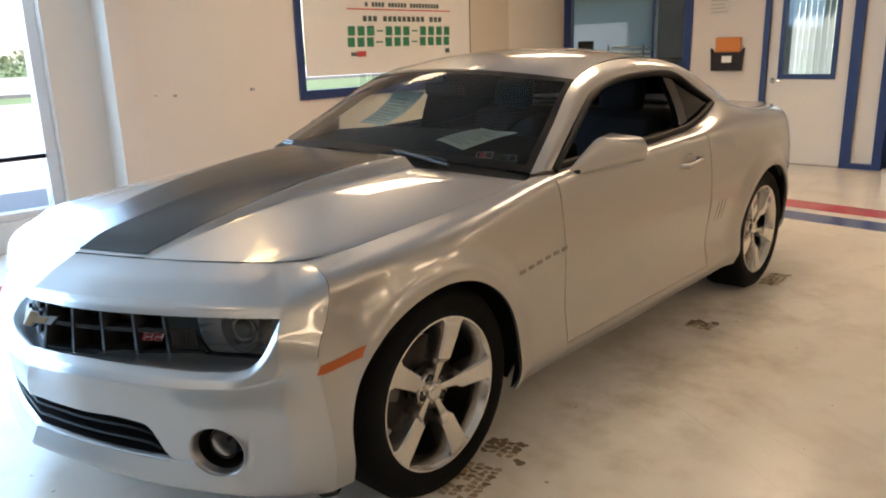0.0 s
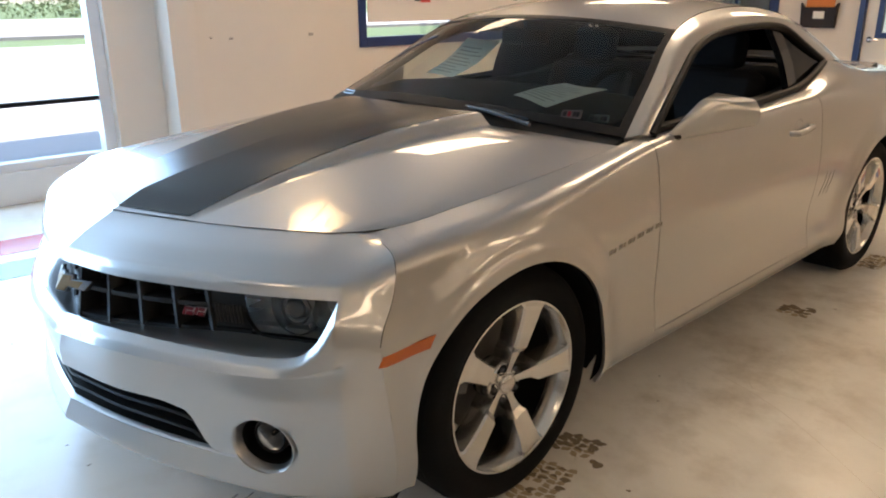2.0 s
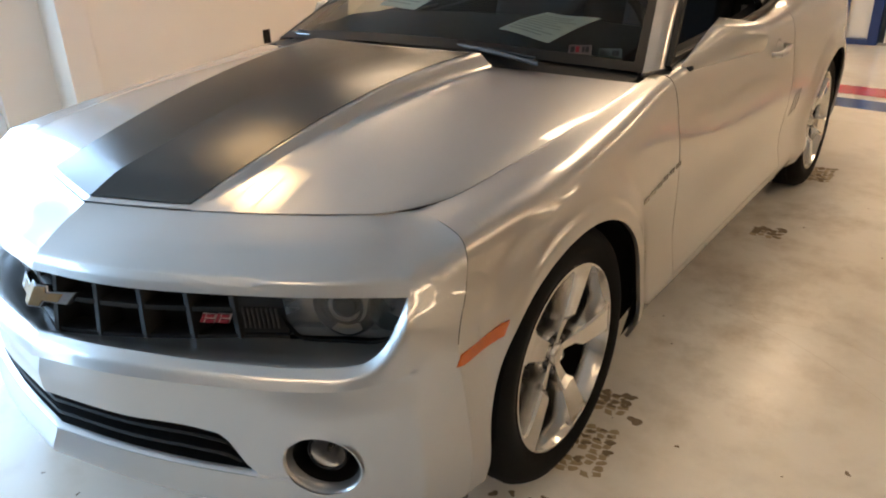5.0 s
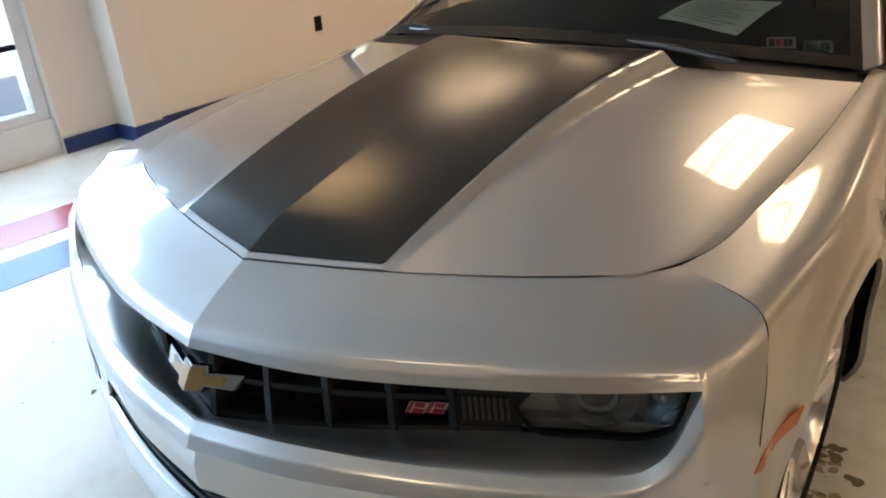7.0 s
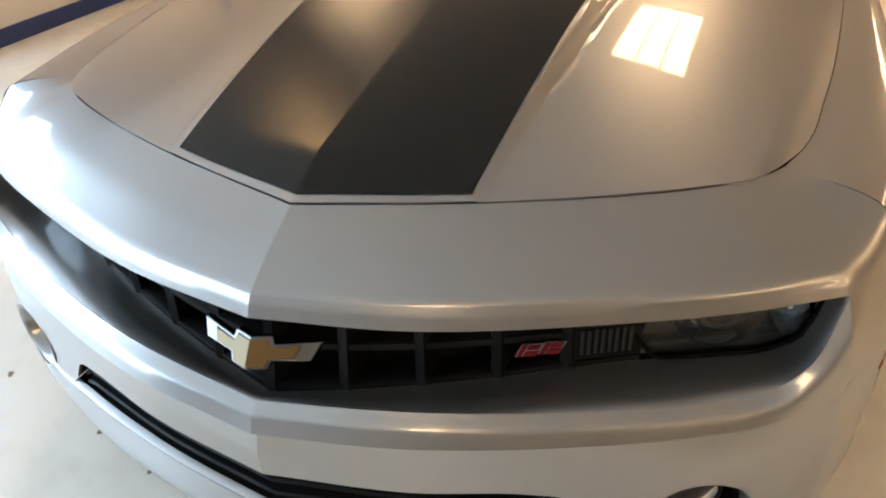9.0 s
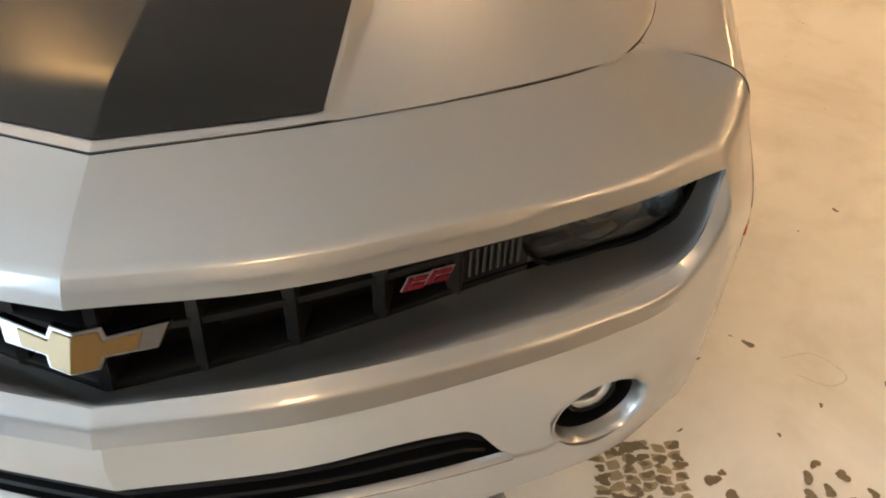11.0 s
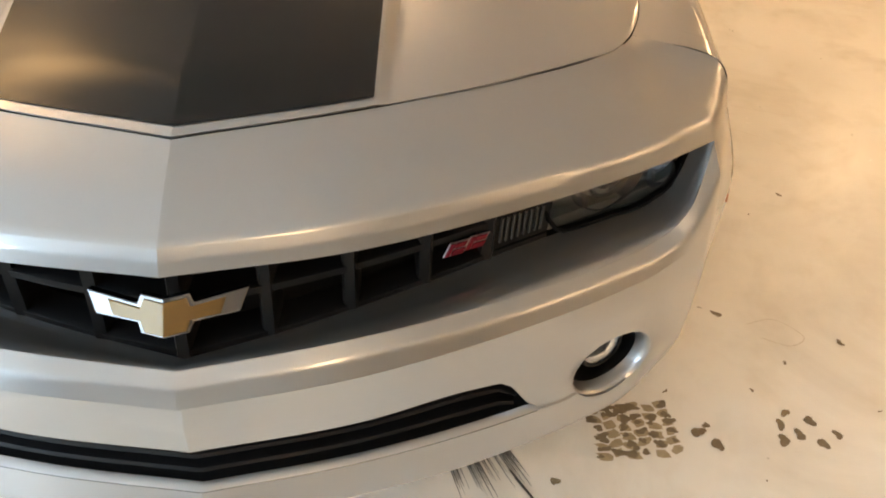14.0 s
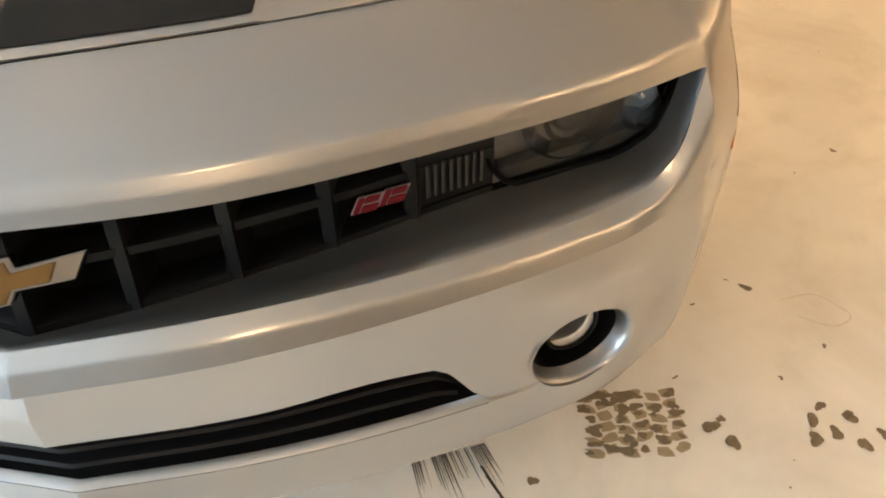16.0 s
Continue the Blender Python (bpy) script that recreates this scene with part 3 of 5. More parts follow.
part("base", prism([(-0.09, 0), (0.09, 0), (0.09, 0.03), (-0.09, 0.07)], pose(-0.07, 0, 0, 90, 0, 90), 0.14), BLACK, phone, sm=False, bevel=0.004)
part("handset", tube([(-0.05, -0.02, 0.07), (-0.02, 0.0, 0.11), (0.03, 0.0, 0.12), (0.06, -0.02, 0.09)], [0.016, 0.011, 0.011, 0.016], 8), BLACK, phone)

# ---- the car ----
car = thing("car", "silver two-door coupe with black hood stripes, parked on the showroom floor", "car")

# control curves of one side, knots (y, x, z); the front ends lie on the bumper seam
SIDE = []
# belt
SIDE.append(curve([(-.36, .722, .867), (-.30, .747, .873), (-.10, .780, .896), (.20, .803, .928), (.50, .812, .958), (.70, .812, .980), (1.2, .816, .998), (1.8, .808, 1.018), (2.1, .798, 1.040), (2.30, .782, 1.088), (2.44, .764, 1.128), (2.77, .728, 1.112), (3.0, .68, 1.082), (3.3, .65, 1.055), (3.7, .56, 1.04)]))
# shoulder
SIDE.append(curve([(-.405, .868, .847), (-.10, .903, .874), (.30, .903, .908), (.60, .884, .940), (.80, .876, .958), (1.4, .884, .968), (1.9, .893, .985), (2.4, .908, 1.015), (2.9, .900, 1.03), (3.35, .85, 1.025), (3.7, .70, 1.02)]))
# upper side
SIDE.append(curve([(-.435, .900, .765), (0, .938, .80), (.35, .930, .81), (.62, .912, .81), (1.2, .918, .80), (1.9, .924, .82), (2.4, .946, .86), (2.85, .955, .87), (3.35, .91, .86), (3.7, .76, .86)]))
# widest line
SIDE.append(curve([(-.495, .920, .650), (0, .942, .66), (.40, .940, .67), (.65, .924, .665), (1.2, .934, .66), (1.9, .936, .66), (2.4, .950, .66), (2.85, .957, .66), (3.35, .92, .66), (3.7, .78, .66)]))
# lower side
SIDE.append(curve([(-.475, .930, .45), (0, .942, .45), (.45, .930, .45), (1.2, .912, .45), (1.9, .915, .45), (2.4, .935, .45), (2.85, .948, .45), (3.35, .91, .45), (3.7, .78, .45)]))
# sill's top
SIDE.append(curve([(-.46, .925, .31), (.45, .936, .31), (1.2, .935, .30), (1.9, .937, .30), (2.4, .945, .32), (3.35, .89, .32), (3.7, .76, .34)]))
# sill's foot
SIDE.append(curve([(-.45, .900, .22), (.45, .905, .235), (1.2, .905, .23), (1.9, .907, .23), (2.4, .915, .24), (3.35, .85, .28), (3.7, .73, .30)]))
STARTS = [-.36, -.405, -.435, -.495, -.475, -.46, -.45]
ARCHES = [(0.0, 0.388), (2.852, 0.392)]
HUBZ = 0.362


def section(y, n=60):
    """The side's outline at station y, from the hood seam or belt down to the sill."""
    ks = []
    for i, (c, y0) in enumerate(zip(SIDE, STARTS)):
        yy = y + (y0 + 0.45) * max(0, 1 - (y + 0.45) / 0.6)
        x, z = c(yy)
        ks.append((i, x, yy, z))
    f = curve(ks)
    return [f(t) for t in np.linspace(0, 6, n)]


def arch_z(y, grow=0.0):
    for c, r in ARCHES:
        r += grow
        if abs(y - c) < r:
            return HUBZ + math.sqrt(r * r - (y - c) ** 2)
    return -1


def flare(y, z):
    """The swell of the body over the wheel arches, with a narrow lip at each arch's edge."""
    out = 0.0
    for c, r in ARCHES:
        d = math.hypot(y - c, z - HUBZ)
        if d < r + .20 and z > .2:
            out += (.018 * (1 - smooth(r + .045, r + .135, d)) + .008 * (1 - smooth(r + .038, r + .050, d))) * smooth(.93, .84, z) * smooth(-.45, -.30, y)
    return out


def skin_x(y, z):
    """The body side's sideways place at y and z."""
    pts = np.array(section(y))
    return float(np.interp(-z, -pts[:, 2], pts[:, 0])) + flare(y, z)


def side_panel(stations, low=-1.0, high=9.0, nv=48, dx=0.0):
    rows = []
    for y, jump in stations:
        pts = section(y)
        zb = max(low, arch_z(y) if jump else -1)
        zs = np.array([p[2] for p in pts])
        ts = np.arange(len(pts), dtype=float)
        t1 = float(np.interp(-zb, -zs, ts)) if zb > zs[-1] else ts[-1]
        t0 = float(np.interp(-high, -zs, ts)) if high < zs[0] else 0.0
        arr = np.array(pts)
        for p in arr:
            p[0] += flare(p[1], p[2])
        rows.append([[np.interp(t, ts, arr[:, k]) - (dx if k == 0 else 0) for k in range(3)] for t in np.linspace(t0, t1, nv)])
    return rows


def jumps(st):
    """Skips the slivers where the outline jumps at an arch's end."""
    return lambda i, j: st[i][1] != st[i + 1][1] and j > 0 and st[i + 1][0] - st[i][0] < .002


def panel(a, b, mir, **kw):
    st = ordered(a, b)
    return grid(side_panel(st, **kw), jumps(st), mirror=mir)


def stations(a, b, step=0.04):
    """Stations from a to b, close together round a wheel arch."""
    ys = [(y, True) for y in np.linspace(a, b, max(2, int((b - a) / step) + 1))]
    for c, r in ARCHES:
        ys = [s for s in ys if not abs(s[0] - c) < r + 0.012]
        if a < c < b or a < c + r < b or a < c - r < b:
            for th in np.linspace(0, math.pi, 41):
                ys.append((c - (r - 1e-4) * math.cos(th), True))
            ys += [(c - r, False), (c + r, False)]
    ys = [s for s in ys if a - 1e-6 <= s[0] <= b + 1e-6]
    return sorted(ys, key=lambda s: (s[0], s[1] if s[0] < round(s[0]) else not s[1]))


def ordered(a, b, step=0.04):
    """stations() with each arch's end in the right order."""
    out = []
    for y, j in sorted(set(stations(a, b, step)), key=lambda s: s[0]):
        out.append((y, j))
    return out


DOOR0, DOOR1, SILL = 0.735, 2.08, 0.31
for mir in (False, True):
    part("fender", panel(-0.45, DOOR0 - 0.002, mir), PAINT, car, solid=0.012, angle=50)
    part("door", panel(DOOR0 + 0.002, DOOR1 - 0.002, mir, low=SILL + 0.002), PAINT, car, solid=0.012, angle=50)
    part("rocker_panel", panel(DOOR0 - 0.001, DOOR1 + 0.001, mir, high=SILL - 0.002, nv=12), PAINT, car, solid=0.012, angle=50)
    part("quarter_panel", panel(DOOR1 + 0.002, 3.7, mir), PAINT, car, solid=0.012, angle=50)
    # dark sheet added behind the panels, as the shade in their shut lines
    part("gap_backing", grid(side_panel(ordered(-0.40, 3.65, 0.1), dx=0.022, nv=20), mirror=mir), DARK, car)
    for c, r in ARCHES:
        bm = bmesh.new()
        rows = []
        for th in np.linspace(0, math.pi, 40):
            y, z = c - r * math.cos(th), HUBZ + r * math.sin(th)
            rows.append([(x, c + (y - c) * k, HUBZ + (z - HUBZ) * k) for x, k in ((0.942, 1.004), (0.90, 1.03), (0.55, 1.03))])
        rows = [[(p[0] - .05, p[1], .27) for p in rows[0]]] + rows + [[(p[0] - .05, p[1], .27) for p in rows[-1]]]
        grid(rows, bm=bm, mirror=mir)
        rows = [[((0.55), c - r * 1.03 * k * math.cos(th), HUBZ + r * 1.03 * k * math.sin(th)) for k in (1, 0.01)] for th in np.linspace(-0.12, math.pi + 0.12, 40)]
        grid(rows, bm=bm, mirror=mir)
        part("wheel_well", bm, DARK, car)

# ---- front bumper and nose ----
SEAM = curve([(0, -.725), (.27, -.638), (.50, -.539), (.62, -.472), (.68, -.427), (.722, -.36), (.747, -.30)])


def front_edge(y):
    pts = section(y, 121)
    return lambda p: np.array(pts[int(round(p * 20))])


EDGE0, EDGE1 = front_edge(-.45), front_edge(-.43)


def level(main, p):
    """A line round the nose: knots along the front (f, x, y, z), and the place p where it meets the fender's front edge."""
    f = curve(main)
    if p is None:
        return f
    p0, p1 = np.array(main[-1][1:]), EDGE0(p)
    d = np.linalg.norm(p1 - p0)
    t0 = f(1) - f(.97)
    t0 = t0 / np.linalg.norm(t0) * d
    t1 = EDGE1(p) - EDGE0(p)
    t1 = t1 / np.linalg.norm(t1) * d

    def g(s):
        if s <= 1:
            return f(s)
        q = s - 1
        a, b = q * q, q * q * q
        return p0 * (2 * b - 3 * a + 1) + t0 * .6 * (b - 2 * a + q) + p1 * (3 * a - 2 * b) + t1 * .8 * (b - a)
    return g


LV = []
# hood seam
_seam = level([(0, 0, -.7245, .856), (.3, .27, -.6375, .862), (.6, .50, -.5385, .866), (.85, .640, -.4585, .869), (1, .700, -.400, .869)], None)
LV.append(lambda s: _seam(s) if s <= 1 else np.array((.700 + .022 * (s - 1), SEAM(.700 + .022 * (s - 1))[0], .869 - .002 * (s - 1))))
# nose
LV.append(level([(0, 0, -.803, .815), (.3, .262, -.738, .826), (.6, .50, -.642, .833), (.85, .69, -.535, .839), (1, .775, -.455, .844)], 0.55))
# upper lip's crest
LV.append(level([(0, 0, -.862, .777), (.3, .255, -.812, .786), (.6, .505, -.716, .793), (.85, .715, -.610, .798), (1, .825, -.525, .802)], 1))
# upper lip
LV.append(level([(0, 0, -.872, .760), (.3, .255, -.823, .768), (.6, .505, -.727, .775), (.85, .715, -.623, .781), (1, .833, -.5395, .784)], 1.45))
# upper lip's foot
LV.append(level([(0, 0, -.879, .742), (.3, .255, -.830, .750), (.6, .505, -.734, .758), (.85, .715, -.631, .765), (1, .838, -.549, .766)], 2))
# lower lip's top
LV.append(level([(0, 0, -.902, .588), (.3, .255, -.857, .610), (.6, .505, -.760, .608), (.8, .675, -.678, .611), (.88, .745, -.638, .619), (.93, .787, -.615, .638), (.97, .818, -.590, .684), (1, .838, -.551, .764)], 2.45))
# lower lip
LV.append(level([(0, 0, -.921, .569), (.3, .256, -.879, .592), (.6, .507, -.782, .593), (.8, .678, -.699, .596), (.88, .752, -.660, .603), (.93, .800, -.632, .621), (.97, .835, -.603, .660), (1, .854, -.578, .71)], 2.75))
# crease
LV.append(level([(0, 0, -.933, .542), (.3, .257, -.893, .566), (.6, .508, -.797, .570), (.8, .680, -.713, .574), (.88, .752, -.674, .581), (.95, .820, -.627, .598), (1, .863, -.590, .616)], 3))
# under the crease
LV.append(level([(0, 0, -.915, .536), (.3, .254, -.874, .560), (.6, .503, -.778, .564), (.8, .674, -.694, .568), (.88, .746, -.656, .575), (.95, .815, -.611, .591), (1, .860, -.576, .608)], 3.05))
# bumper face
LV.append(level([(0, 0, -.928, .490), (.3, .256, -.874, .492), (.6, .507, -.781, .496), (.75, .650, -.724, .500), (.85, .735, -.682, .504), (1, .874, -.583, .522)], 3.6))
# slot's top
LV.append(level([(0, 0, -.927, .438), (.3, .254, -.873, .439), (.53, .45, -.804, .439), (.575, .488, -.790, .432), (.66, .558, -.764, .343), (.7, .594, -.751, .348), (.76, .652, -.727, .360), (.85, .740, -.684, .379), (1, .878, -.578, .400)], 4.3))
# slot's foot
LV.append(level([(0, 0, -.923, .326), (.3, .25, -.872, .330), (.6, .503, -.792, .335), (.66, .560, -.770, .336), (.75, .647, -.735, .333), (.85, .741, -.687, .328), (1, .877, -.575, .325)], 4.9))
# chin
LV.append(level([(0, 0, -.945, .272), (.3, .25, -.892, .270), (.6, .503, -.804, .263), (.75, .648, -.734, .259), (.85, .742, -.679, .254), (1, .868, -.558, .247)], 5.5))
# chin's foot
LV.append(level([(0, 0, -.910, .246), (.3, .25, -.855, .242), (.6, .50, -.770, .238), (.85, .728, -.636, .229), (1, .853, -.522, .222)], 6))
SS = sorted(set(np.round(np.concatenate([np.linspace(0, 1, 45), np.linspace(0.70, 1, 31), [0.55, 0.6, 0.63, 0.66], np.linspace(1, 2, 13)]), 4)))
SUB = 6
rows, tags = [], []
for s in SS:
    # smooth within each stretch, with hard edges at the lips, the crease and the slot
    ps = [l(s) for l in LV]
    pieces = [(lo, hi, curve([(i, *ps[i]) for i in range(lo, hi + 1)], .6)) for lo, hi in (((0, 2), (2, 4), (4, 5), (5, 7), (7, 10), (10, 11), (11, 13)) if s < .665 else ((0, 4), (4, 5), (5, 7), (7, 13)))]
    col = []
    for i in range(len(LV) - 1):
        f = next(p[2] for p in pieces if p[0] <= i < p[1])
        for k in range(SUB):
            col.append(f(i + k / SUB))
    col.append(ps[-1])
    rows.append(col)
_R = np.array(rows)
_w = np.array([[max(smooth(1.02, 1.3, s), smooth(.86, 1.0, s) if k < 2 * SUB - 1 else 0) * .8 for k in range(_R.shape[1])] for s in SS])[1:-1, 1:-1, None]
for _ in range(60):
    _n = (_R[:-2, 1:-1] + _R[2:, 1:-1] + _R[1:-1, :-2] + _R[1:-1, 2:]) / 4
    _R[1:-1, 1:-1] += _w * (_n - _R[1:-1, 1:-1])
rows = [[_R[i, k] for k in range(_R.shape[1])] for i in range(_R.shape[0])]
FOG = np.array((0.706, -0.715, 0.396))
_near = min(((i, j) for i in range(1, len(rows) - 1) for j in range(1, len(rows[0]) - 1)), key=lambda q: np.linalg.norm(np.array(rows[q[0]][q[1]]) - FOG))
_a = np.array(rows[_near[0] + 1][_near[1]]) - np.array(rows[_near[0] - 1][_near[1]])
_b = np.array(rows[_near[0]][_near[1] + 1]) - np.array(rows[_near[0]][_near[1] - 1])
FOGN = np.cross(_a, _b)
FOGN *= -np.sign(FOGN[1]) / np.linalg.norm(FOGN)
FOG = np.array(rows[_near[0]][_near[1]])
FOGU = np.cross((0, 0, 1), FOGN)
FOGU /= np.linalg.norm(FOGU)
FOGV = np.cross(FOGN, FOGU)
FOGW = 1.2


def fog_d(p):
    """How far p lies from the fog lamp's middle, in its radii, as a flat vector."""
    v = np.array(p) - FOG
    return np.array((v.dot(FOGU) / FOGW, v.dot(FOGV)))


for r_ in rows:
    for k in range(len(r_)):
        q = fog_d(r_[k])
        d = np.linalg.norm(q)
        if .057 < d < .087 and np.linalg.norm(np.array(r_[k]) - FOG) < .2:
            q = q / d * (.072 - d)
            r_[k] = np.array(r_[k]) + FOGU * q[0] * FOGW + FOGV * q[1]


def fascia_skip(i, j):
    lv = j // SUB
    s = (SS[i] + SS[i + 1]) / 2
    if lv == 4 and s < 1:
        return True
    if lv == 10 and s < 0.66:
        return True
    return all(np.linalg.norm(fog_d(q)) < .0745 and np.linalg.norm(np.array(q) - FOG) < .15 for q in (rows[i][j], rows[i][j + 1], rows[i + 1][j], rows[i + 1][j + 1]))


bm = grid(rows, fascia_skip)
grid(rows, fascia_skip, bm, mirror=True)
part("front_bumper", bm, PAINT, car, "silver painted pointed nose and bumper", angle=42, solid=0.006, fold=True)

for mir in (False, True):
    part("chin_lip", grid([[LV[-1](f) + np.array((0, .002, .002)), LV[-1](f) + np.array((-.006, .012, -.022 * smooth(1.2, 1.5, f))), LV[-1](f) + np.array((-.03, .06, -.016 * smooth(1.2, 1.5, f)))] for f in np.linspace(1.2, 2, 24)], mirror=mir), BLACK, car, "black plastic lip under the bumper")
    sx = -1 if mir else 1
    part("bumper_seam", tube([(sx * (p[0] - .0006), p[1], p[2]) for p in [EDGE0(q) for q in np.linspace(.0, 2.95, 60)]], [.0005 + .0006 * smooth(.8, 1.4, q) for q in np.linspace(.0, 2.95, 60)], 6), DARK, car)
# grille cavity: upper return, shelf and end wall
SIN = level([(0, 0, -.862, .572), (.15, .115, -.820, .577), (.4, .33, -.735, .597), (.6, .50, -.655, .614), (.8, .668, -.574, .624), (.92, .768, -.535, .640), (.97, .802, -.528, .675), (1, .815, -.525, .752)], None)
LIPIN = level([(0, 0, -.83, .745), (.3, .25, -.765, .75), (.6, .50, -.665, .758), (.85, .705, -.572, .765), (1, .815, -.520, .768)], None)
fs = np.linspace(0, 1, 50)
bm = bmesh.new()
for mir in (False, True):
    grid([[LV[5](f) + np.array((0, .002, -.002)), LV[5](f) * .8 + SIN(f) * .2 + np.array((0, 0, .004)), (LV[5](f) + SIN(f)) / 2, SIN(f)] for f in fs], bm=bm, mirror=mir)
part("grille_shelf", bm, PAINT, car, "silver shelf below the grille", angle=60)
bm = bmesh.new()
for mir in (False, True):
    grid([[LV[4](f) + np.array((0, .002, .002)), LIPIN(f)] for f in fs], bm=bm, mirror=mir, flip=True)
part("grille_top", bm, PAINT, car)
bm = bmesh.new()
for mir in (False, True):
    grid([[LIPIN(f), LIPIN(f) + np.array((0, .12, 0)), SIN(f) + np.array((0, .12, 0)), SIN(f)] for f in fs], bm=bm, mirror=mir)
part("grille_cavity", bm, DARK, car)
# grille lattice
grille = part("grille", grid([[LIPIN(f) + np.array((0, .045, 0)), SIN(f) + np.array((0, .05, 0))] for f in np.linspace(0, .62, 20)]), DARK, car, "black egg-crate grille")


def lattice_pt(x, v):
    """On the grille's face at sideways place x, from top v=0 to bottom v=1."""
    f = abs(x) / 0.84
    a, b = LIPIN(f), SIN(f)
    p = a + (b - a) * v
    return Vector((x, p[1] + 0.004, p[2]))


for sx in (-1, 1):
    for i, x in enumerate((0.0, 0.118, 0.236, 0.350, 0.452)):
        if sx < 0 and x == 0:
            continue
        bm = bmesh.new()
        rr = []
        for v in np.linspace(0, 1, 6):
            p = lattice_pt(sx * x, v)
            rr.append([(p.x + d, p.y + e, p.z) for d, e in ((-.015, .05), (-.012, .006), (-.008, -.003), (.008, -.003), (.012, .006), (.015, .05))])
        part("rib", grid(rr, bm=bm), BARS, grille, solid=0.0)
    for v in (0.5, 0.97):
        bm = bmesh.new()
        rr = []
        for x in np.linspace(0, 0.56, 16):
            p = lattice_pt(sx * x, v)
            rr.append([(p.x, p.y + e, p.z + d) for d, e in ((.013, .05), (.010, .006), (.006, -.002), (-.006, -.002), (-.010, .006), (-.013, .05))])
        part("crossbar", grid(rr, bm=bm), BARS, grille)

# emblem: gold cross-shaped plate with a chrome rim, folded along the nose and leaning back
def emblem(name, outline, lift, deep, mat, label):
    bm = bmesh.new()
    for sx in (-1, 1):
        layers = []
        for back in (0.0, deep):
            layers.append([bm.verts.new((sx * x, -.908 + .40 * abs(x) + q * .56 - (lift - back) * .83, .659 + q * .83 + (lift - back) * .56 * .4)) for x, q in outline])
        a, c = layers
        bm.faces.new(a if sx > 0 else a[::-1])
        for i in range(len(outline) - 1):
            bm.faces.new((a[i], c[i], c[i + 1], a[i + 1]) if sx > 0 else (a[i], a[i + 1], c[i + 1], c[i]))
    return part(name, bm, mat, car, label, sm=False, bevel=.0015)


emblem("emblem_rim", [(0, .055), (.031, .055), (.036, .0415), (.105, .0445), (.093, .014), (.036, .0155), (.031, .002), (0, .002)], .004, .014, EMBLEM, "chrome rim of the nose emblem")
emblem("emblem_face", [(0, .0505), (.027, .0505), (.032, .037), (.076, .039), (.069, .018), (.032, .019), (.027, .005), (0, .005)], .0065, .005, GOLD, "gold face of the nose emblem")
# red badge: two slanted plates, each of three bars, on thin bright backs
for u in (.397, .430):
    a = lattice_pt(u, .62)
    m = Matrix.Translation(a) @ Matrix.Rotation(math.atan(.45), 4, "Z") @ Matrix.Rotation(radians(90), 4, "X")
    bk = part("badge", prism([(-.024, -.0125), (.0105, -.0125), (.0225, .0125), (-.012, .0125)], m @ pose(0, 0, .006), .003), BADGE_EDGE, car, "small red badge on the grille", sm=False, bevel=.001)
    for p0, p1, q0, q1 in ((-.017, -.009, -.011, .011), (-.007, .012, .0025, .011), (-.006, .015, -.011, -.0015)):
        part("bar", prism([(p0 + .5 * q0, q0), (p1 + .5 * q0, q0), (p1 + .5 * q1, q1), (p0 + .5 * q1, q1)], m @ pose(0, 0, .0085), .003), RED, bk, sm=False, bevel=.0008)
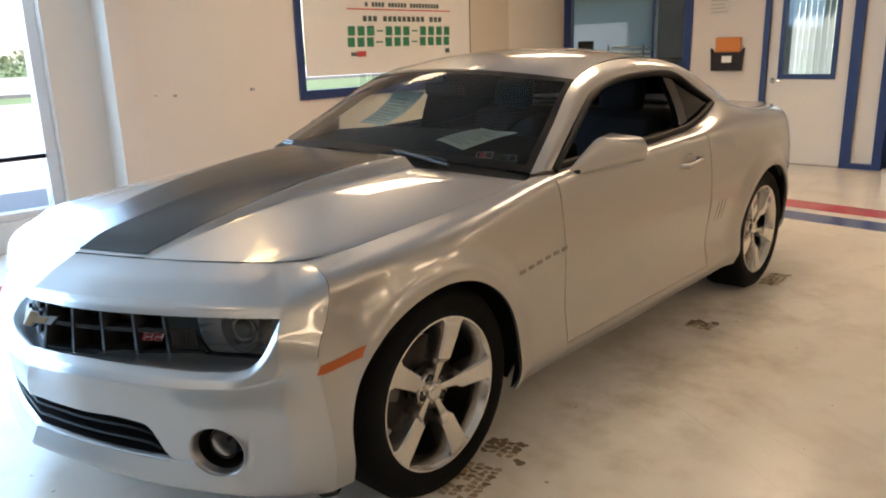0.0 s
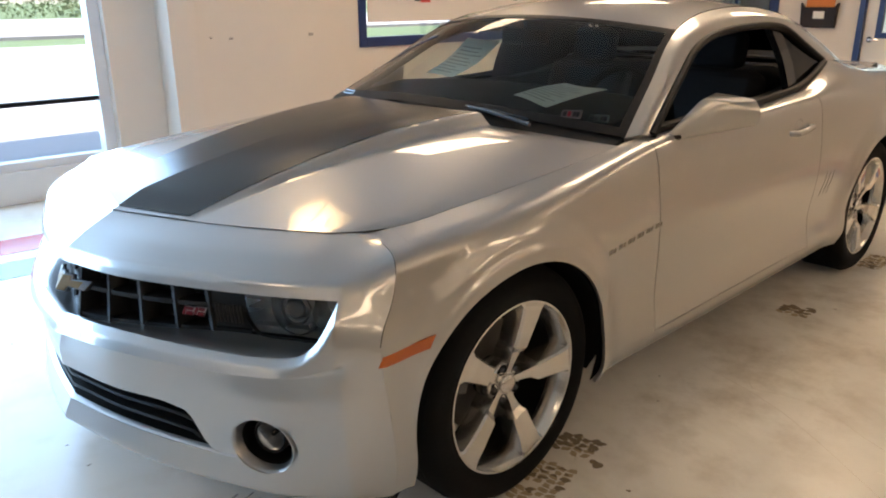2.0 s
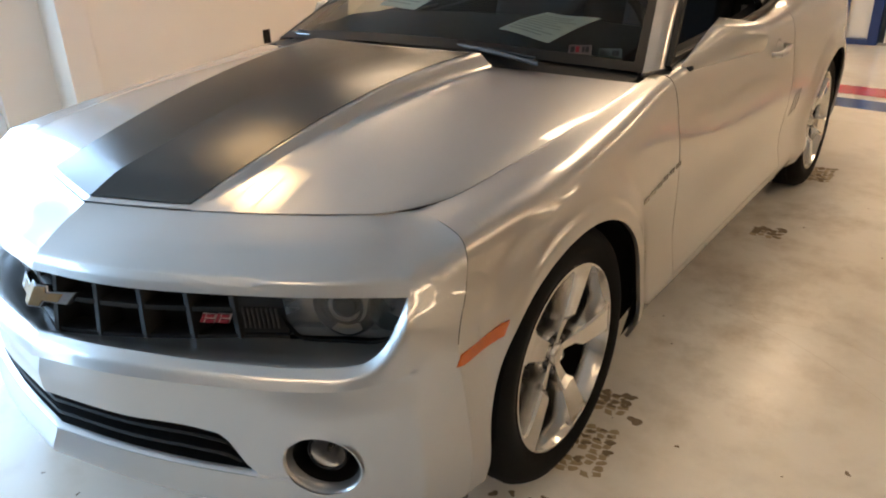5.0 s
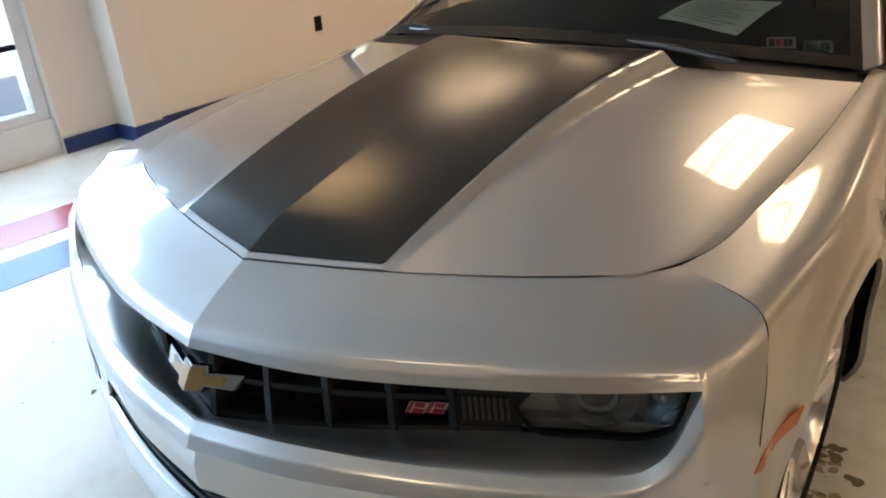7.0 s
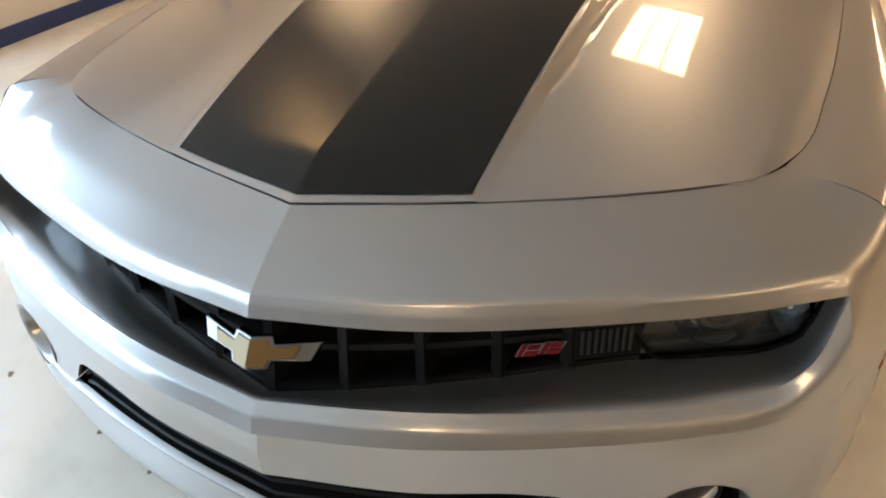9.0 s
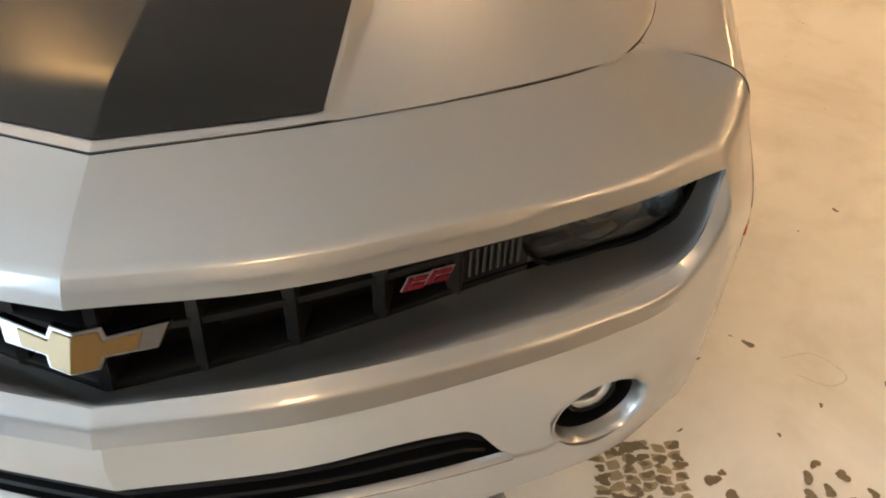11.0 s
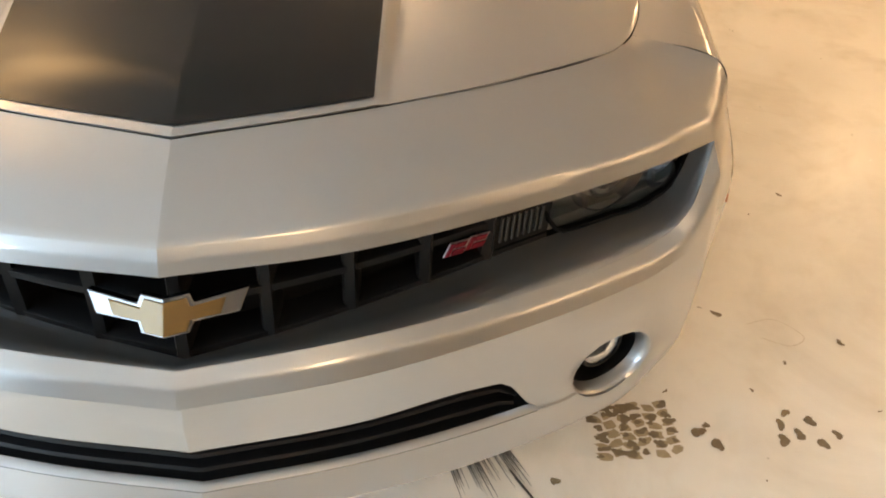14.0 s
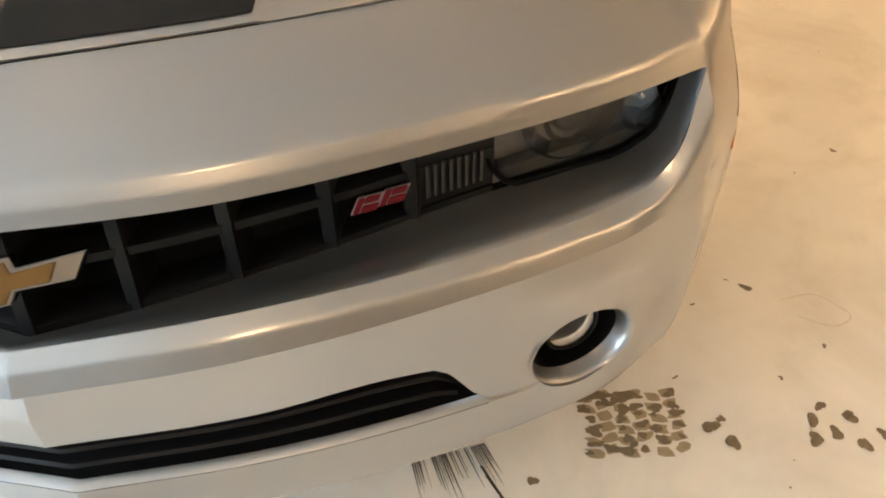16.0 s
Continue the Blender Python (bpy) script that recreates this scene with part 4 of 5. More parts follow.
# headlights and turn lamps
for mir in (False, True):
    sx = -1 if mir else 1
    hl = part("headlight", grid([[LIPIN(f) + np.array((0, .03, .01)), LIPIN(f) * .5 + SIN(f) * .5 + np.array((0, .05, 0)), SIN(f) + np.array((0, .03, -.004))] for f in np.linspace(.6, 1, 16)], mirror=mir), BEZEL, car, "clear-lensed headlight in a dark housing")

    def lens_pt(u, v):
        f = .655 + .325 * u
        a, b = LIPIN(f), SIN(f)
        v2 = v * (1 - .9 * max(0, .18 - u) ** 2 / .0324 * .5)
        p = a + (b - a) * (v2 * .98)
        bulge = 0.035 * math.sin(math.pi * min(1, u * 1.05)) ** .5 * math.sin(math.pi * (.15 + .75 * v)) ** .7 if 0 < u < .95 else 0
        return (p[0], p[1] - bulge + .012, p[2])
    part("lens", grid([[lens_pt(u, v) for v in np.linspace(0, 1, 12)] for u in np.linspace(0, 1, 24)], mirror=mir), LENS, hl, "clear smoked lens")
    part("gasket", tube([(sx * p[0], p[1] - .004, p[2]) for p in [lens_pt(0, v) for v in np.linspace(0, 1, 8)] + [lens_pt(u, 1) for u in np.linspace(.04, 1, 16)]], .0045, 6), DARK, hl)
    aim = pose(sx * .665, -.552, .700, 0, 0, -68 if sx > 0 else -112)
    part("reflector", lathe([(.0005, -.030), (.030, -.026), (.050, -.014), (.066, .008), (.070, .012), (.074, .004)], aim, 28), LAMPCHROME, hl, "bright bowl of the main lamp")
    part("projector", lathe([(.0005, .022), (.016, .019), (.027, .010), (.031, -.004), (.034, -.03)], aim, 24), GLOSSBLACK, hl, "round projector lamp")
    part("halo", lathe([(.036, .010), (.040, .014), (.044, .010), (.042, .002)], aim, 28), SMOKE, hl)
    side = pose(sx * .765, -.515, .705, 0, 0, -52 if sx > 0 else -128)
    part("side_reflector", lathe([(.0005, -.030), (.022, -.024), (.040, -.006), (.048, .014)], side, 20), LAMPCHROME, hl, "bright outer reflector")
    part("bulb", lathe([(.0005, .010), (.006, .006), (.007, -.03)], side, 12), CHROME, hl)
    part("ledge", grid([[LIPIN(f) * (1 - v) + SIN(f) * v + np.array((0, d, 0)) for v, d in ((.80, .035), (.84, .018), (.97, .012))] for f in np.linspace(.66, .97, 14)], mirror=mir), BEZEL, hl)
    tl = part("turn_lamp", grid([[lattice_pt(sx * x, .12), lattice_pt(sx * x, .9)] for x in np.linspace(.462, .56, 6)], mirror=False), BLACK, car, "dark ribbed turn lamp")
    for i in range(8):
        a, b = lattice_pt(sx * (.474 + .010 * i), .45), lattice_pt(sx * (.474 + .010 * i), .8)
        part("rib", tube([a + Vector((0, -.004, 0)), b + Vector((0, -.004, 0))], .0026, 6), RIBS, tl)

# lower air slot
bm = bmesh.new()
for mir in (False, True):
    q = np.linspace(0, .66, 24)
    grid([[LV[10](f), LV[10](f) + np.array((0, .07, -.004)), LV[11](f) + np.array((0, .07, .004)), LV[11](f)] for f in q], bm=bm, mirror=mir)
slot = part("air_slot", bm, BLACK, car, "black slatted lower air intake")
bm = bmesh.new()
for mir in (False, True):
    grid([[LV[11](f) + np.array((0, .0005, .001)), LV[11](f) + np.array((0, .006, .005)), LV[11](f) + np.array((0, .016, .008))] for f in np.linspace(0, .66, 24)], bm=bm, mirror=mir, flip=True)
part("slot_ledge", bm, PAINT, slot, "silver ledge at the foot of the intake")
for v in (.33, .66):
    bm = bmesh.new()
    for mir in (False, True):
        grid([[LV[10](f) * (1 - v) + LV[11](f) * v + np.array((0, e, d)) for e, d in ((.06, .006), (.018, .005), (.014, 0), (.018, -.005), (.06, -.006))] for f in np.linspace(0, .61, 18)], bm=bm, mirror=mir)
    part("slat", bm, BLACK, slot)

# fog lamps
for sx in (-1, 1):
    n = Vector((FOGN[0] * sx, FOGN[1], FOGN[2])).normalized()
    m = Matrix.Translation((sx * FOG[0], FOG[1], FOG[2])) @ n.to_track_quat("X", "Z").to_matrix().to_4x4()
    mw = m @ Matrix.Diagonal((1, FOGW, 1, 1))
    fg = part("fog_lamp", lathe([(.0640, -.030), (.0680, -.012), (.0705, -.004), (.0735, -.0008), (.0765, -.0008)], mw, 48), PAINT, car, "oval fog lamp recess with silver edge")
    part("bowl", lathe([(.0640, -.030), (.063, -.045), (.060, -.125), (.0005, -.13)], mw, 40), BLACK, fg)
    lm = m @ pose(-.020, .002 * sx, .009)
    part("bezel", lathe([(.040, -.016), (.044, -.014), (.047, -.018), (.050, -.06)], lm, 32), BLACK, fg)
    part("reflector", lathe([(.0005, -.062), (.016, -.058), (.030, -.045), (.040, -.018)], lm, 14), DIMMED, fg)
    part("bulb", lathe([(.0005, -.026), (.006, -.030), (.007, -.06)], lm, 12), SMOKE, fg)
    part("lamp", lathe([(.0005, -.006), (.016, -.008), (.032, -.014), (.041, -.018)], lm, 28), FOGLENS, fg, "clear fog lamp glass")

# side marker lamps
for mir in (False, True):
    rr = []
    for u in np.linspace(0, 1, 10):
        y = -.503 + .143 * u
        sag = .006 * math.sin(math.pi * u)
        z0, z1 = .607 + .012 * u - sag, .632 + .020 * u - sag
        col = []
        for z in np.linspace(z1, z0, 4):
            yy = y + .018 * (z - z0) / .04
            x = .924 + 3.1 * max(0, yy + .44) ** 2 - .09 * (z - .606) - .45 * max(0, -.49 - yy)
            col.append((x + .003, yy, z))
        rr.append(col)
    part("side_marker", grid(rr, mirror=mir), AMBER, car, "amber side marker lamp", solid=.006)

# ---- hood ----
HW = lambda y: SIDE[0](y)[0] - 0.0017
BW = curve([(-.65, .290), (-.3, .318), (.1, .352), (.45, .400)])


def hood_pt(a, b):
    """The hood: a across from -1 to 1, b from the front seam to the windscreen."""
    x0 = .744 * a
    yf = SEAM(abs(x0))[0] + .0015
    yr = .40 + .33 * (.8 * a) ** 2
    y = yf + (yr - yf) * b
    x = a * HW(max(-.305 + (yr + .305) * b, -.305))
    zf = .857 + .013 * min(1, abs(x0) / .6)
    rise = .196 * (1 - (1 - b) ** 1.8)
    ze = SIDE[0](max(-.305 + (yr + .305) * b, -.305))[1]
    k = abs(a) ** 2.4
    z = (zf + rise * .80) * (1 - k) + ze * k
    bw = BW(y)[0]
    ramp = .016 + .034 * b
    z += (.003 + rise * .19) * (1 - smooth(bw - ramp, bw, abs(x)))
    z += .020 * max(0, 1 - abs(x) / .27) * (1 - b) ** 2.6 * smooth(0, .10, b)
    return np.array((x, y, z))


NA = sorted(set(np.round(np.concatenate([np.linspace(-1, 1, 61), np.linspace(-.98, -.86, 7), np.linspace(.86, .98, 7), np.linspace(.36, .52, 13), np.linspace(-.52, -.36, 13)]), 4)))
NB = np.linspace(0, 1, 50)
hood = part("hood", grid([[hood_pt(a, b) for a in NA] for b in NB]), PAINT, car, "silver hood with a raised centre", angle=30, solid=.004, fold=True)
rim = [hood_pt(a, 0) for a in np.linspace(-1, 1, 61)]
rim = [hood_pt(-1, b) for b in np.linspace(1, .02, 30)] + rim + [hood_pt(1, b) for b in np.linspace(.02, 1, 30)]
# dark tube laid under the hood seam to stand for the gap's shade
part("hood_gap_shade", tube([(p[0] * 1.004, p[1] - .002, p[2] - .021) for p in rim], .011, 8), DARK, car)
bm = bmesh.new()
rr = []
for b in np.linspace(.014, .985, 50):
    r = []
    for k in np.linspace(-1, 1, 41):
        y = hood_pt(abs(k) * .36, b)[1]
        half = BW(y)[0] - (.020 + .037 * b)
        lo, hi = 0.0, 1.0
        for _ in range(24):
            mid = (lo + hi) / 2
            if hood_pt(mid, b)[0] < abs(k) * half:
                lo = mid
            else:
                hi = mid
        p = hood_pt(math.copysign(lo, k), b)
        r.append((p[0], p[1], p[2] + .0022))
    rr.append(r)
part("hood_stripe", grid(rr, bm=bm), STRIPE, hood, "wide matte black stripe", fold=True)

# ---- glasshouse ----
LINER = simple("dark_headliner", (.020, .020, .021), .85, 0, 0, .15, 90, .3, 400)
OUTER = curve([(0, .800, .668, .988), (.16, .722, .93, 1.138), (.34, .638, 1.235, 1.312), (.48, .603, 1.53, 1.376), (.62, .597, 1.94, 1.388), (.76, .620, 2.32, 1.334), (.88, .672, 2.56, 1.232), (1, .728, 2.77, 1.116)])
INNER = curve([(0, .836, .778, .986), (.16, .757, 1.075, 1.149), (.34, .705, 1.30, 1.258), (.48, .682, 1.52, 1.297), (.62, .674, 1.84, 1.312), (.76, .683, 2.11, 1.297), (.88, .720, 2.265, 1.222), (1, .762, 2.43, 1.136)])
us = np.linspace(0, 1, 48)
for mir in (False, True):
    rr = []
    for u in us:
        o, i = OUTER(u), INNER(u)
        mid = (o + i) / 2 + np.array((.010, -.003, .007))
        f = curve([(0, *o), (.5, *mid), (1, *i)])
        rr.append([f(t) for t in np.linspace(0, 1, 9)])
    part("pillar_frame", grid(rr, mirror=mir, flip=True), PAINT, car, solid=.02, angle=60)
    part("pillar_trim", grid([[(r[0] - .022, r[1] + .004, r[2] - .016) for r in q] for q in rr], mirror=mir, flip=True), LINER, car, "dark inner pillar trim", angle=60)
    part("roof_seam", tube([((-1 if mir else 1) * (p[0] - .004), p[1], p[2] + .001) for p in [OUTER(u) for u in np.linspace(.345, .735, 24)]], .0032, 6), GLOSSBLACK, car)
    # black window seal
    sx = -1 if mir else 1
    seal = [INNER(u) for u in us] + [np.array((SIDE[0](y)[0] + .004, y, SIDE[0](y)[1] + .008)) for y in np.linspace(2.42, .82, 30)]
    part("window_seal", tube([(sx * p[0], p[1], p[2]) for p in seal], .016, 8), BLACK, car)

    def pane_rows(y0, y1, n):
        r = []
        for y in np.linspace(y0, y1, n):
            uu = np.interp(y, [INNER(u)[1] for u in us], us)
            t = INNER(uu)
            b = SIDE[0](y)
            top = np.array((t[0] - .012, y, max(t[2], b[1] + .003)))
            bot = np.array((b[0] - .012, y, b[1] - .01))
            mid = (top + bot) / 2 + np.array((.014, 0, 0))
            f = curve([(0, *bot), (.5, *mid), (1, *top)])
            r.append([f(q) for q in np.linspace(0, 1, 7)])
        return r
    low = pane_rows(.87, 2.0, 24)
    part("door_glass", grid([[q for q in (r[0], np.array(r[0]) * .75 + np.array(r[1]) * .25)] for r in low], mirror=mir), TINT, car, "tinted door glass wound down")
    part("quarter_glass", grid(pane_rows(2.08, 2.42, 12), mirror=mir), TINT, car, "tinted quarter window")
    # opaque sheet added to block bright views through the cabin
    part("light_blocker", grid([[(p[0] - .035, p[1], p[2]) for p in r] for r in pane_rows(1.72 if mir else 2.05, 2.42, 10)], mirror=mir), LINER, car, "added dark sheet that blocks light behind the quarter window")
    rr = pane_rows(2.0, 2.09, 4)
    part("centre_pillar", grid([[(p[0] + .004, p[1] + (p[2] - 1.06) * .0, p[2]) for p in r] for r in rr], mirror=mir), GLOSSBLACK, car, solid=.03)


def ws(k, v):
    """The windscreen: k across from -1 to 1, v from the foot to the top."""
    o = OUTER(.34 * v)
    sag = 1 - k * k
    return np.array((k * o[0], o[1] - (.20 - .06 * v) * sag, o[2] + (.062 - .010 * v) * sag + .012 * math.sin(math.pi * v) * sag))


part("windscreen", grid([[ws(k, v) for k in np.linspace(-1, 1, 33)] for v in np.linspace(0, 1, 17)]), GLASS, car, "raked windscreen")
for a, b, c, d in ((-1, 1, 0, .07), (-1, 1, .94, 1), (-1, -.96, .07, .94), (.965, 1, .07, .94)):
    part("screen_border", grid([[ws(k, v) + np.array((0, -.0015, .0015)) for k in np.linspace(a, b, 33)] for v in np.linspace(c, d, 9)]), BLACK, car)


def roof_pt(k, u):
    o = OUTER(u)
    sag = 1 - k * k
    fwd = -.14 * max(0, 1 - (u - .34) / .16)
    return np.array((k * o[0], o[1] + fwd * sag, o[2] + (.052 + .010 * smooth(.34, .5, u)) * sag * (1 - .3 * smooth(.6, .9, u))))


part("roof", grid([[roof_pt(k, u) for k in np.linspace(-1, 1, 33)] for u in np.linspace(.34, .74, 24)]), PAINT, car, solid=.02)
part("headliner", grid([[roof_pt(k * .985, u) + np.array((0, .01, -.026)) for k in np.linspace(-1, 1, 25)] for u in np.linspace(.345, .74, 20)]), LINER, car, "dark cloth headliner")
part("rear_window", grid([[roof_pt(k * .97, u) for k in np.linspace(-1, 1, 25)] for u in np.linspace(.74, .985, 14)] + [[(k * .97 * SIDE[0](2.78)[0], 2.78, SIDE[0](2.78)[1] + .014 * (1 - k * k)) for k in np.linspace(-1, 1, 25)]]), TINT, car, "sloping rear window")
# rear deck, tail and spoiler
bm = grid([[(k * SIDE[0](y)[0], y, SIDE[0](y)[1] + .012 * (1 - k * k)) for k in np.linspace(-1, 1, 21)] for y in np.linspace(2.76, 3.7, 16)])
part("trunk_lid", bm, PAINT, car)
bm = bmesh.new()
tail = section(3.7, 24)
grid([[(p[0] * k, 3.7 + .17 * (1 - k * k), p[2]) for k in np.linspace(-1, 1, 21)] for p in tail], bm=bm, flip=True)
part("rear_bumper", bm, PAINT, car)
bm = grid([[(k * .66, y + .10 * (1 - k * k), 1.03 + dz) for k in np.linspace(-1, 1, 25)] for y, dz in ((3.40, .004), (3.45, .012), (3.54, .018), (3.60, .026), (3.61, .02), (3.58, -.02))])
part("spoiler", bm, PAINT, car, "low rear deck spoiler", angle=60)
for sx in (-1, 1):
    for x in (.30, .52):
        part("tail_lamp", box((sx * x - .09, 3.72 + .16 * (1 - (x / .75) ** 2), .80), (sx * x + .09, 3.755 + .16 * (1 - (x / .75) ** 2), .90)), RED, car, "red tail lamp", False, bevel=.015)
part("underbody", box((-.70, -.30, .20), (.70, 3.7, .24)), DARK, car, sm=False)
part("firewall", box((-.62, -.30, .30), (.62, .55, .62)), DARK, car, sm=False)
# hood gap trough and cowl
part("cowl", grid([[ws(k, 0) + np.array((0, dy, dz)) for k in np.linspace(-.99, .99, 25)] for dy, dz in ((-.16, -.035), (-.06, -.028), (.0, -.004))]), BLACK, car, "black plastic windscreen cowl")

# ---- wheels ----
def wheel(x, y, w, sx, turn=0.0):
    m = pose(x, y, HUBZ, 0, 0, 0 if sx > 0 else 180)
    wh = new("wheel")
    wh.parent = car
    wh.matrix_local = m
    R = .364
    h = w / 2
    prof = [(.258, h - .030), (.262, h - .012), (.275, h - .004), (.30, h + .002), (.325, h - .001), (.343, h - .012), (.356, h - .030), (.362, h - .05)]
    for g in np.linspace(h - .05, -h + .05, 9):
        prof += [(R, g + .004), (R, g - .006), (R - .007, g - .008), (R - .007, g - .012)]
    prof += [(.356, -h + .03), (.33, -h), (.26, -h + .02)]
    part("tyre", lathe(prof, Matrix(), 72), RUBBER, wh, "black low-profile tyre")
    rim = part("rim", lathe([(.264, h - .014), (.262, h - .006), (.256, h - .006), (.250, h - .016), (.243, h - .026), (.238, h - .06), (.226, h - .12), (.222, -h + .03)], Matrix(), 72), ALLOY, wh, "silver five-spoke alloy rim")
    hub = h - .052
    for k in range(5):
        a = 2 * math.pi * k / 5 + math.radians(turn)
        mm = Matrix.Rotation(a, 4, "X")
        bm = bmesh.new()
        rr = []
        for r, half, out in ((.028, .012, .004), (.060, .013, .010), (.098, .018, .018), (.116, .029, .033), (.15, .031, .038), (.20, .036, .045), (.238, .041, .048), (.246, .050, .047), (.258, .058, .045)):
            bx = hub + out
            rr.append([mm @ Vector((bx + d, s * half, r)) for s, d in ((-1.30, -.062), (-1.16, -.030), (-1.0, -.007), (-.86, .0), (0, -.0015), (.86, .0), (1.0, -.007), (1.16, -.030), (1.30, -.062))])
        grid(rr, bm=bm)
        part("spoke", bm, ALLOY, wh, angle=14)
    part("hub", lathe([(.0005, hub + .018), (.024, hub + .018), (.029, hub + .014), (.031, hub + .004), (.035, hub + .004), (.062, hub + .002), (.069, hub - .008), (.072, hub - .05)], Matrix(), 40), ALLOY, wh)
    part("centre_cap", lathe([(.0005, hub + .021), (.02, hub + .021), (.025, hub + .018)], Matrix(), 32), ALLOY, wh)
    for k in range(5):
        a = 2 * math.pi * (k + .5) / 5 + math.radians(turn)
        part("lug_nut", lathe([(.0005, hub + .010), (.006, hub + .010), (.0085, hub + .007), (.0095, hub - .01)], Matrix.Translation((0, .052 * -math.sin(a), .052 * math.cos(a))), 6), SMOKE, wh)
        # near-black disc round each nut, standing for the shade in its hole
        part("lug_pocket", lathe([(.0175, hub + .0055), (.0165, hub + .0065), (.0135, hub + .003), (.0005, hub + .003)], Matrix.Translation((0, .052 * -math.sin(a), .052 * math.cos(a))), 16), DARK, wh)
    part("brake_disc", lathe([(.06, h - .125), (.172, h - .125), (.172, h - .145), (.06, h - .145)], Matrix(), 40), simple("brake_iron", (.09, .085, .08), .45, .8), wh)
    part("caliper", box((h - .165, -.05, .11), (h - .09, .05, .19), m=Matrix.Rotation(radians(70), 4, "X")), simple("caliper_grey", (.10, .095, .09), .5, .3), wh, sm=False, bevel=.01)
    part("barrel", lathe([(.223, h - .06), (.222, h - .2)], Matrix(), 40), DARK, wh)


wheel(.806, 0.0, .245, 1, -16)
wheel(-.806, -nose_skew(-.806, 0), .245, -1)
wheel(.812, 2.852, .270, 1, 34)
wheel(-.812, 2.852, .270, -1)

# ---- mirrors, handles, wipers ----
for sx in (-1, 1):
    mirror = part("door_mirror", soft_hull([(sx * x, y, z) for x, y, z in ((.835, .835, .955), (.848, .905, .955), (.885, .985, 1.096), (.925, 1.005, 1.100), (.862, 1.16, 1.100), (1.0, 1.172, 1.096), (1.034, 1.155, 1.066), (1.042, 1.162, 1.036), (1.020, 1.172, .988), (.90, 1.172, .966), (.985, 1.072, 1.078), (1.002, 1.085, 1.022), (.962, 1.045, .984), (.885, .935, .962))], 60), PAINT, car, "silver wing-shaped door mirror", angle=80)
    part("mirror_foot", tube([(sx * .825, .85, .958), (sx * .852, .865, .962), (sx * .875, .90, .972)], [.018, .014, .008], 10), GLOSSBLACK, mirror)
    hx = .942
    h = part("door_handle", tube([(sx * (.905), 1.765, .880), (sx * (hx), 1.78, .882), (sx * (hx + .006), 1.845, .888), (sx * (hx), 1.925, .895), (sx * .905, 1.94, .896)], [.012, .013, .013, .013, .012], 10), PAINT, car, "silver door handle")
    part("handle_pocket", lathe([(.0005, -.012), (.03, -.010), (.044, .0), (.050, .001)], pose(sx * .911, 1.85, .888, 0, 0, 0 if sx > 0 else 180), 20), PAINT, h)
    # three slanted gills ahead of the rear wheel, their shade drawn as grey lines
    for i in range(3):
        y = 2.15 + .040 * i
        part("gill", tube([(sx * (skin_x(y + d, z) + .0005), y + d, z) for d, z in ((0, .545), (.014, .58), (.028, .615), (.040, .655))], [.0008, .0018, .0018, .0008], 6), BEZEL, car)
    # model badge as small chrome bars
    for i in range(6):
        y, z = .425 + .060 * i, .680 + .004 * i
        x = skin_x(y, z)
        for d, w, q, e in ((-.016, .0032, .008, 0), (-.002, .0055, .0075, 0), (.014, .0032, .008, 0)):
            part("badge_bar", box((-.002, -w, -q), (.002, w, q), m=pose(sx * (x + .002), y + d, z + e + d * .07, -8, 0, 0)), LETTER, car, sm=False, bevel=.001)
for x0, x1, y0, y1 in ((.53, .10, .50, .52), (-.10, -.62, .50, .60)):
    a, b = Vector((x0, y0, 1.022)), Vector((x1, y1, 1.058 if x1 > 0 else 1.03))
    wp = part("wiper", tube([a, (a + b) / 2 + Vector((0, -.01, .012)), b], [.008, .008, .005], 8), SMOKE, car, "dark satin wiper arm and blade")
    part("blade", tube([a + Vector((-.02, .02, .012)), b + Vector((0, .015, .012))], .005, 6), GLOSSBLACK, wp)
part("antenna_base", box((-.02, 2.28, 1.36), (.02, 2.36, 1.40)), BLACK, car, sm=False, bevel=.008)

# ---- cabin ----
CABIN = simple("cabin_plastic", (.008, .0085, .009), .65, 0, 0, .15, 40, .3, 300)
SEAT = simple("seat_cloth", (.014, .015, .018), .8, 0, 0, .2, 80, .4, 400)
rr = []
for y, z in ((.62, 1.015), (.80, 1.055), (1.0, 1.084), (1.15, 1.078), (1.2, .93), (1.2, .55)):
    rr.append([(k * .70, y - (.18 if y < .7 else .05) * (1 - k * k), z - .03 * k * k) for k in np.linspace(-1, 1, 21)])
part("dashboard", grid(rr), CABIN, car, "black dashboard")
part("cabin_floor", box((-.74, .6, .25), (.74, 2.9, .30)), DARK, car, sm=False)
part("rear_shelf", box((-.62, 2.55, .98), (.62, 2.95, 1.02)), CABIN, car, sm=False, bevel=.01)
for sx in (-1, 1):
    st = part("seat", box((-.26, -.25, .0), (.26, .28, .18), m=pose(sx * .37, 1.65, .38, 8)), SEAT, car, "dark bucket seat", bevel=.05)
    part("backrest", box((-.25, -.07, .0), (.25, .07, .62), m=pose(sx * .37, 1.95, .50, -18)), SEAT, st, bevel=.05)
    part("headrest", box((-.13, -.05, .0), (.13, .05, .18), m=pose(sx * .37, 2.14, 1.10, -14)), SEAT, st, bevel=.04)
    part("door_card", grid([[(sx * (SIDE[i](y)[0] - .09), y, SIDE[i](y)[1]) for i in (0, 1, 3, 4)] for y in np.linspace(.9, 2.6, 10)]), CABIN, car)
part("rear_seat", box((-.58, 2.28, .45), (.58, 2.48, 1.10)), SEAT, car, bevel=.05)
sw = part("steering_wheel", bmesh.new(), CABIN, car)
bm = bmesh.new()
m = pose(.37, 1.27, .98, 68, 0, 0)
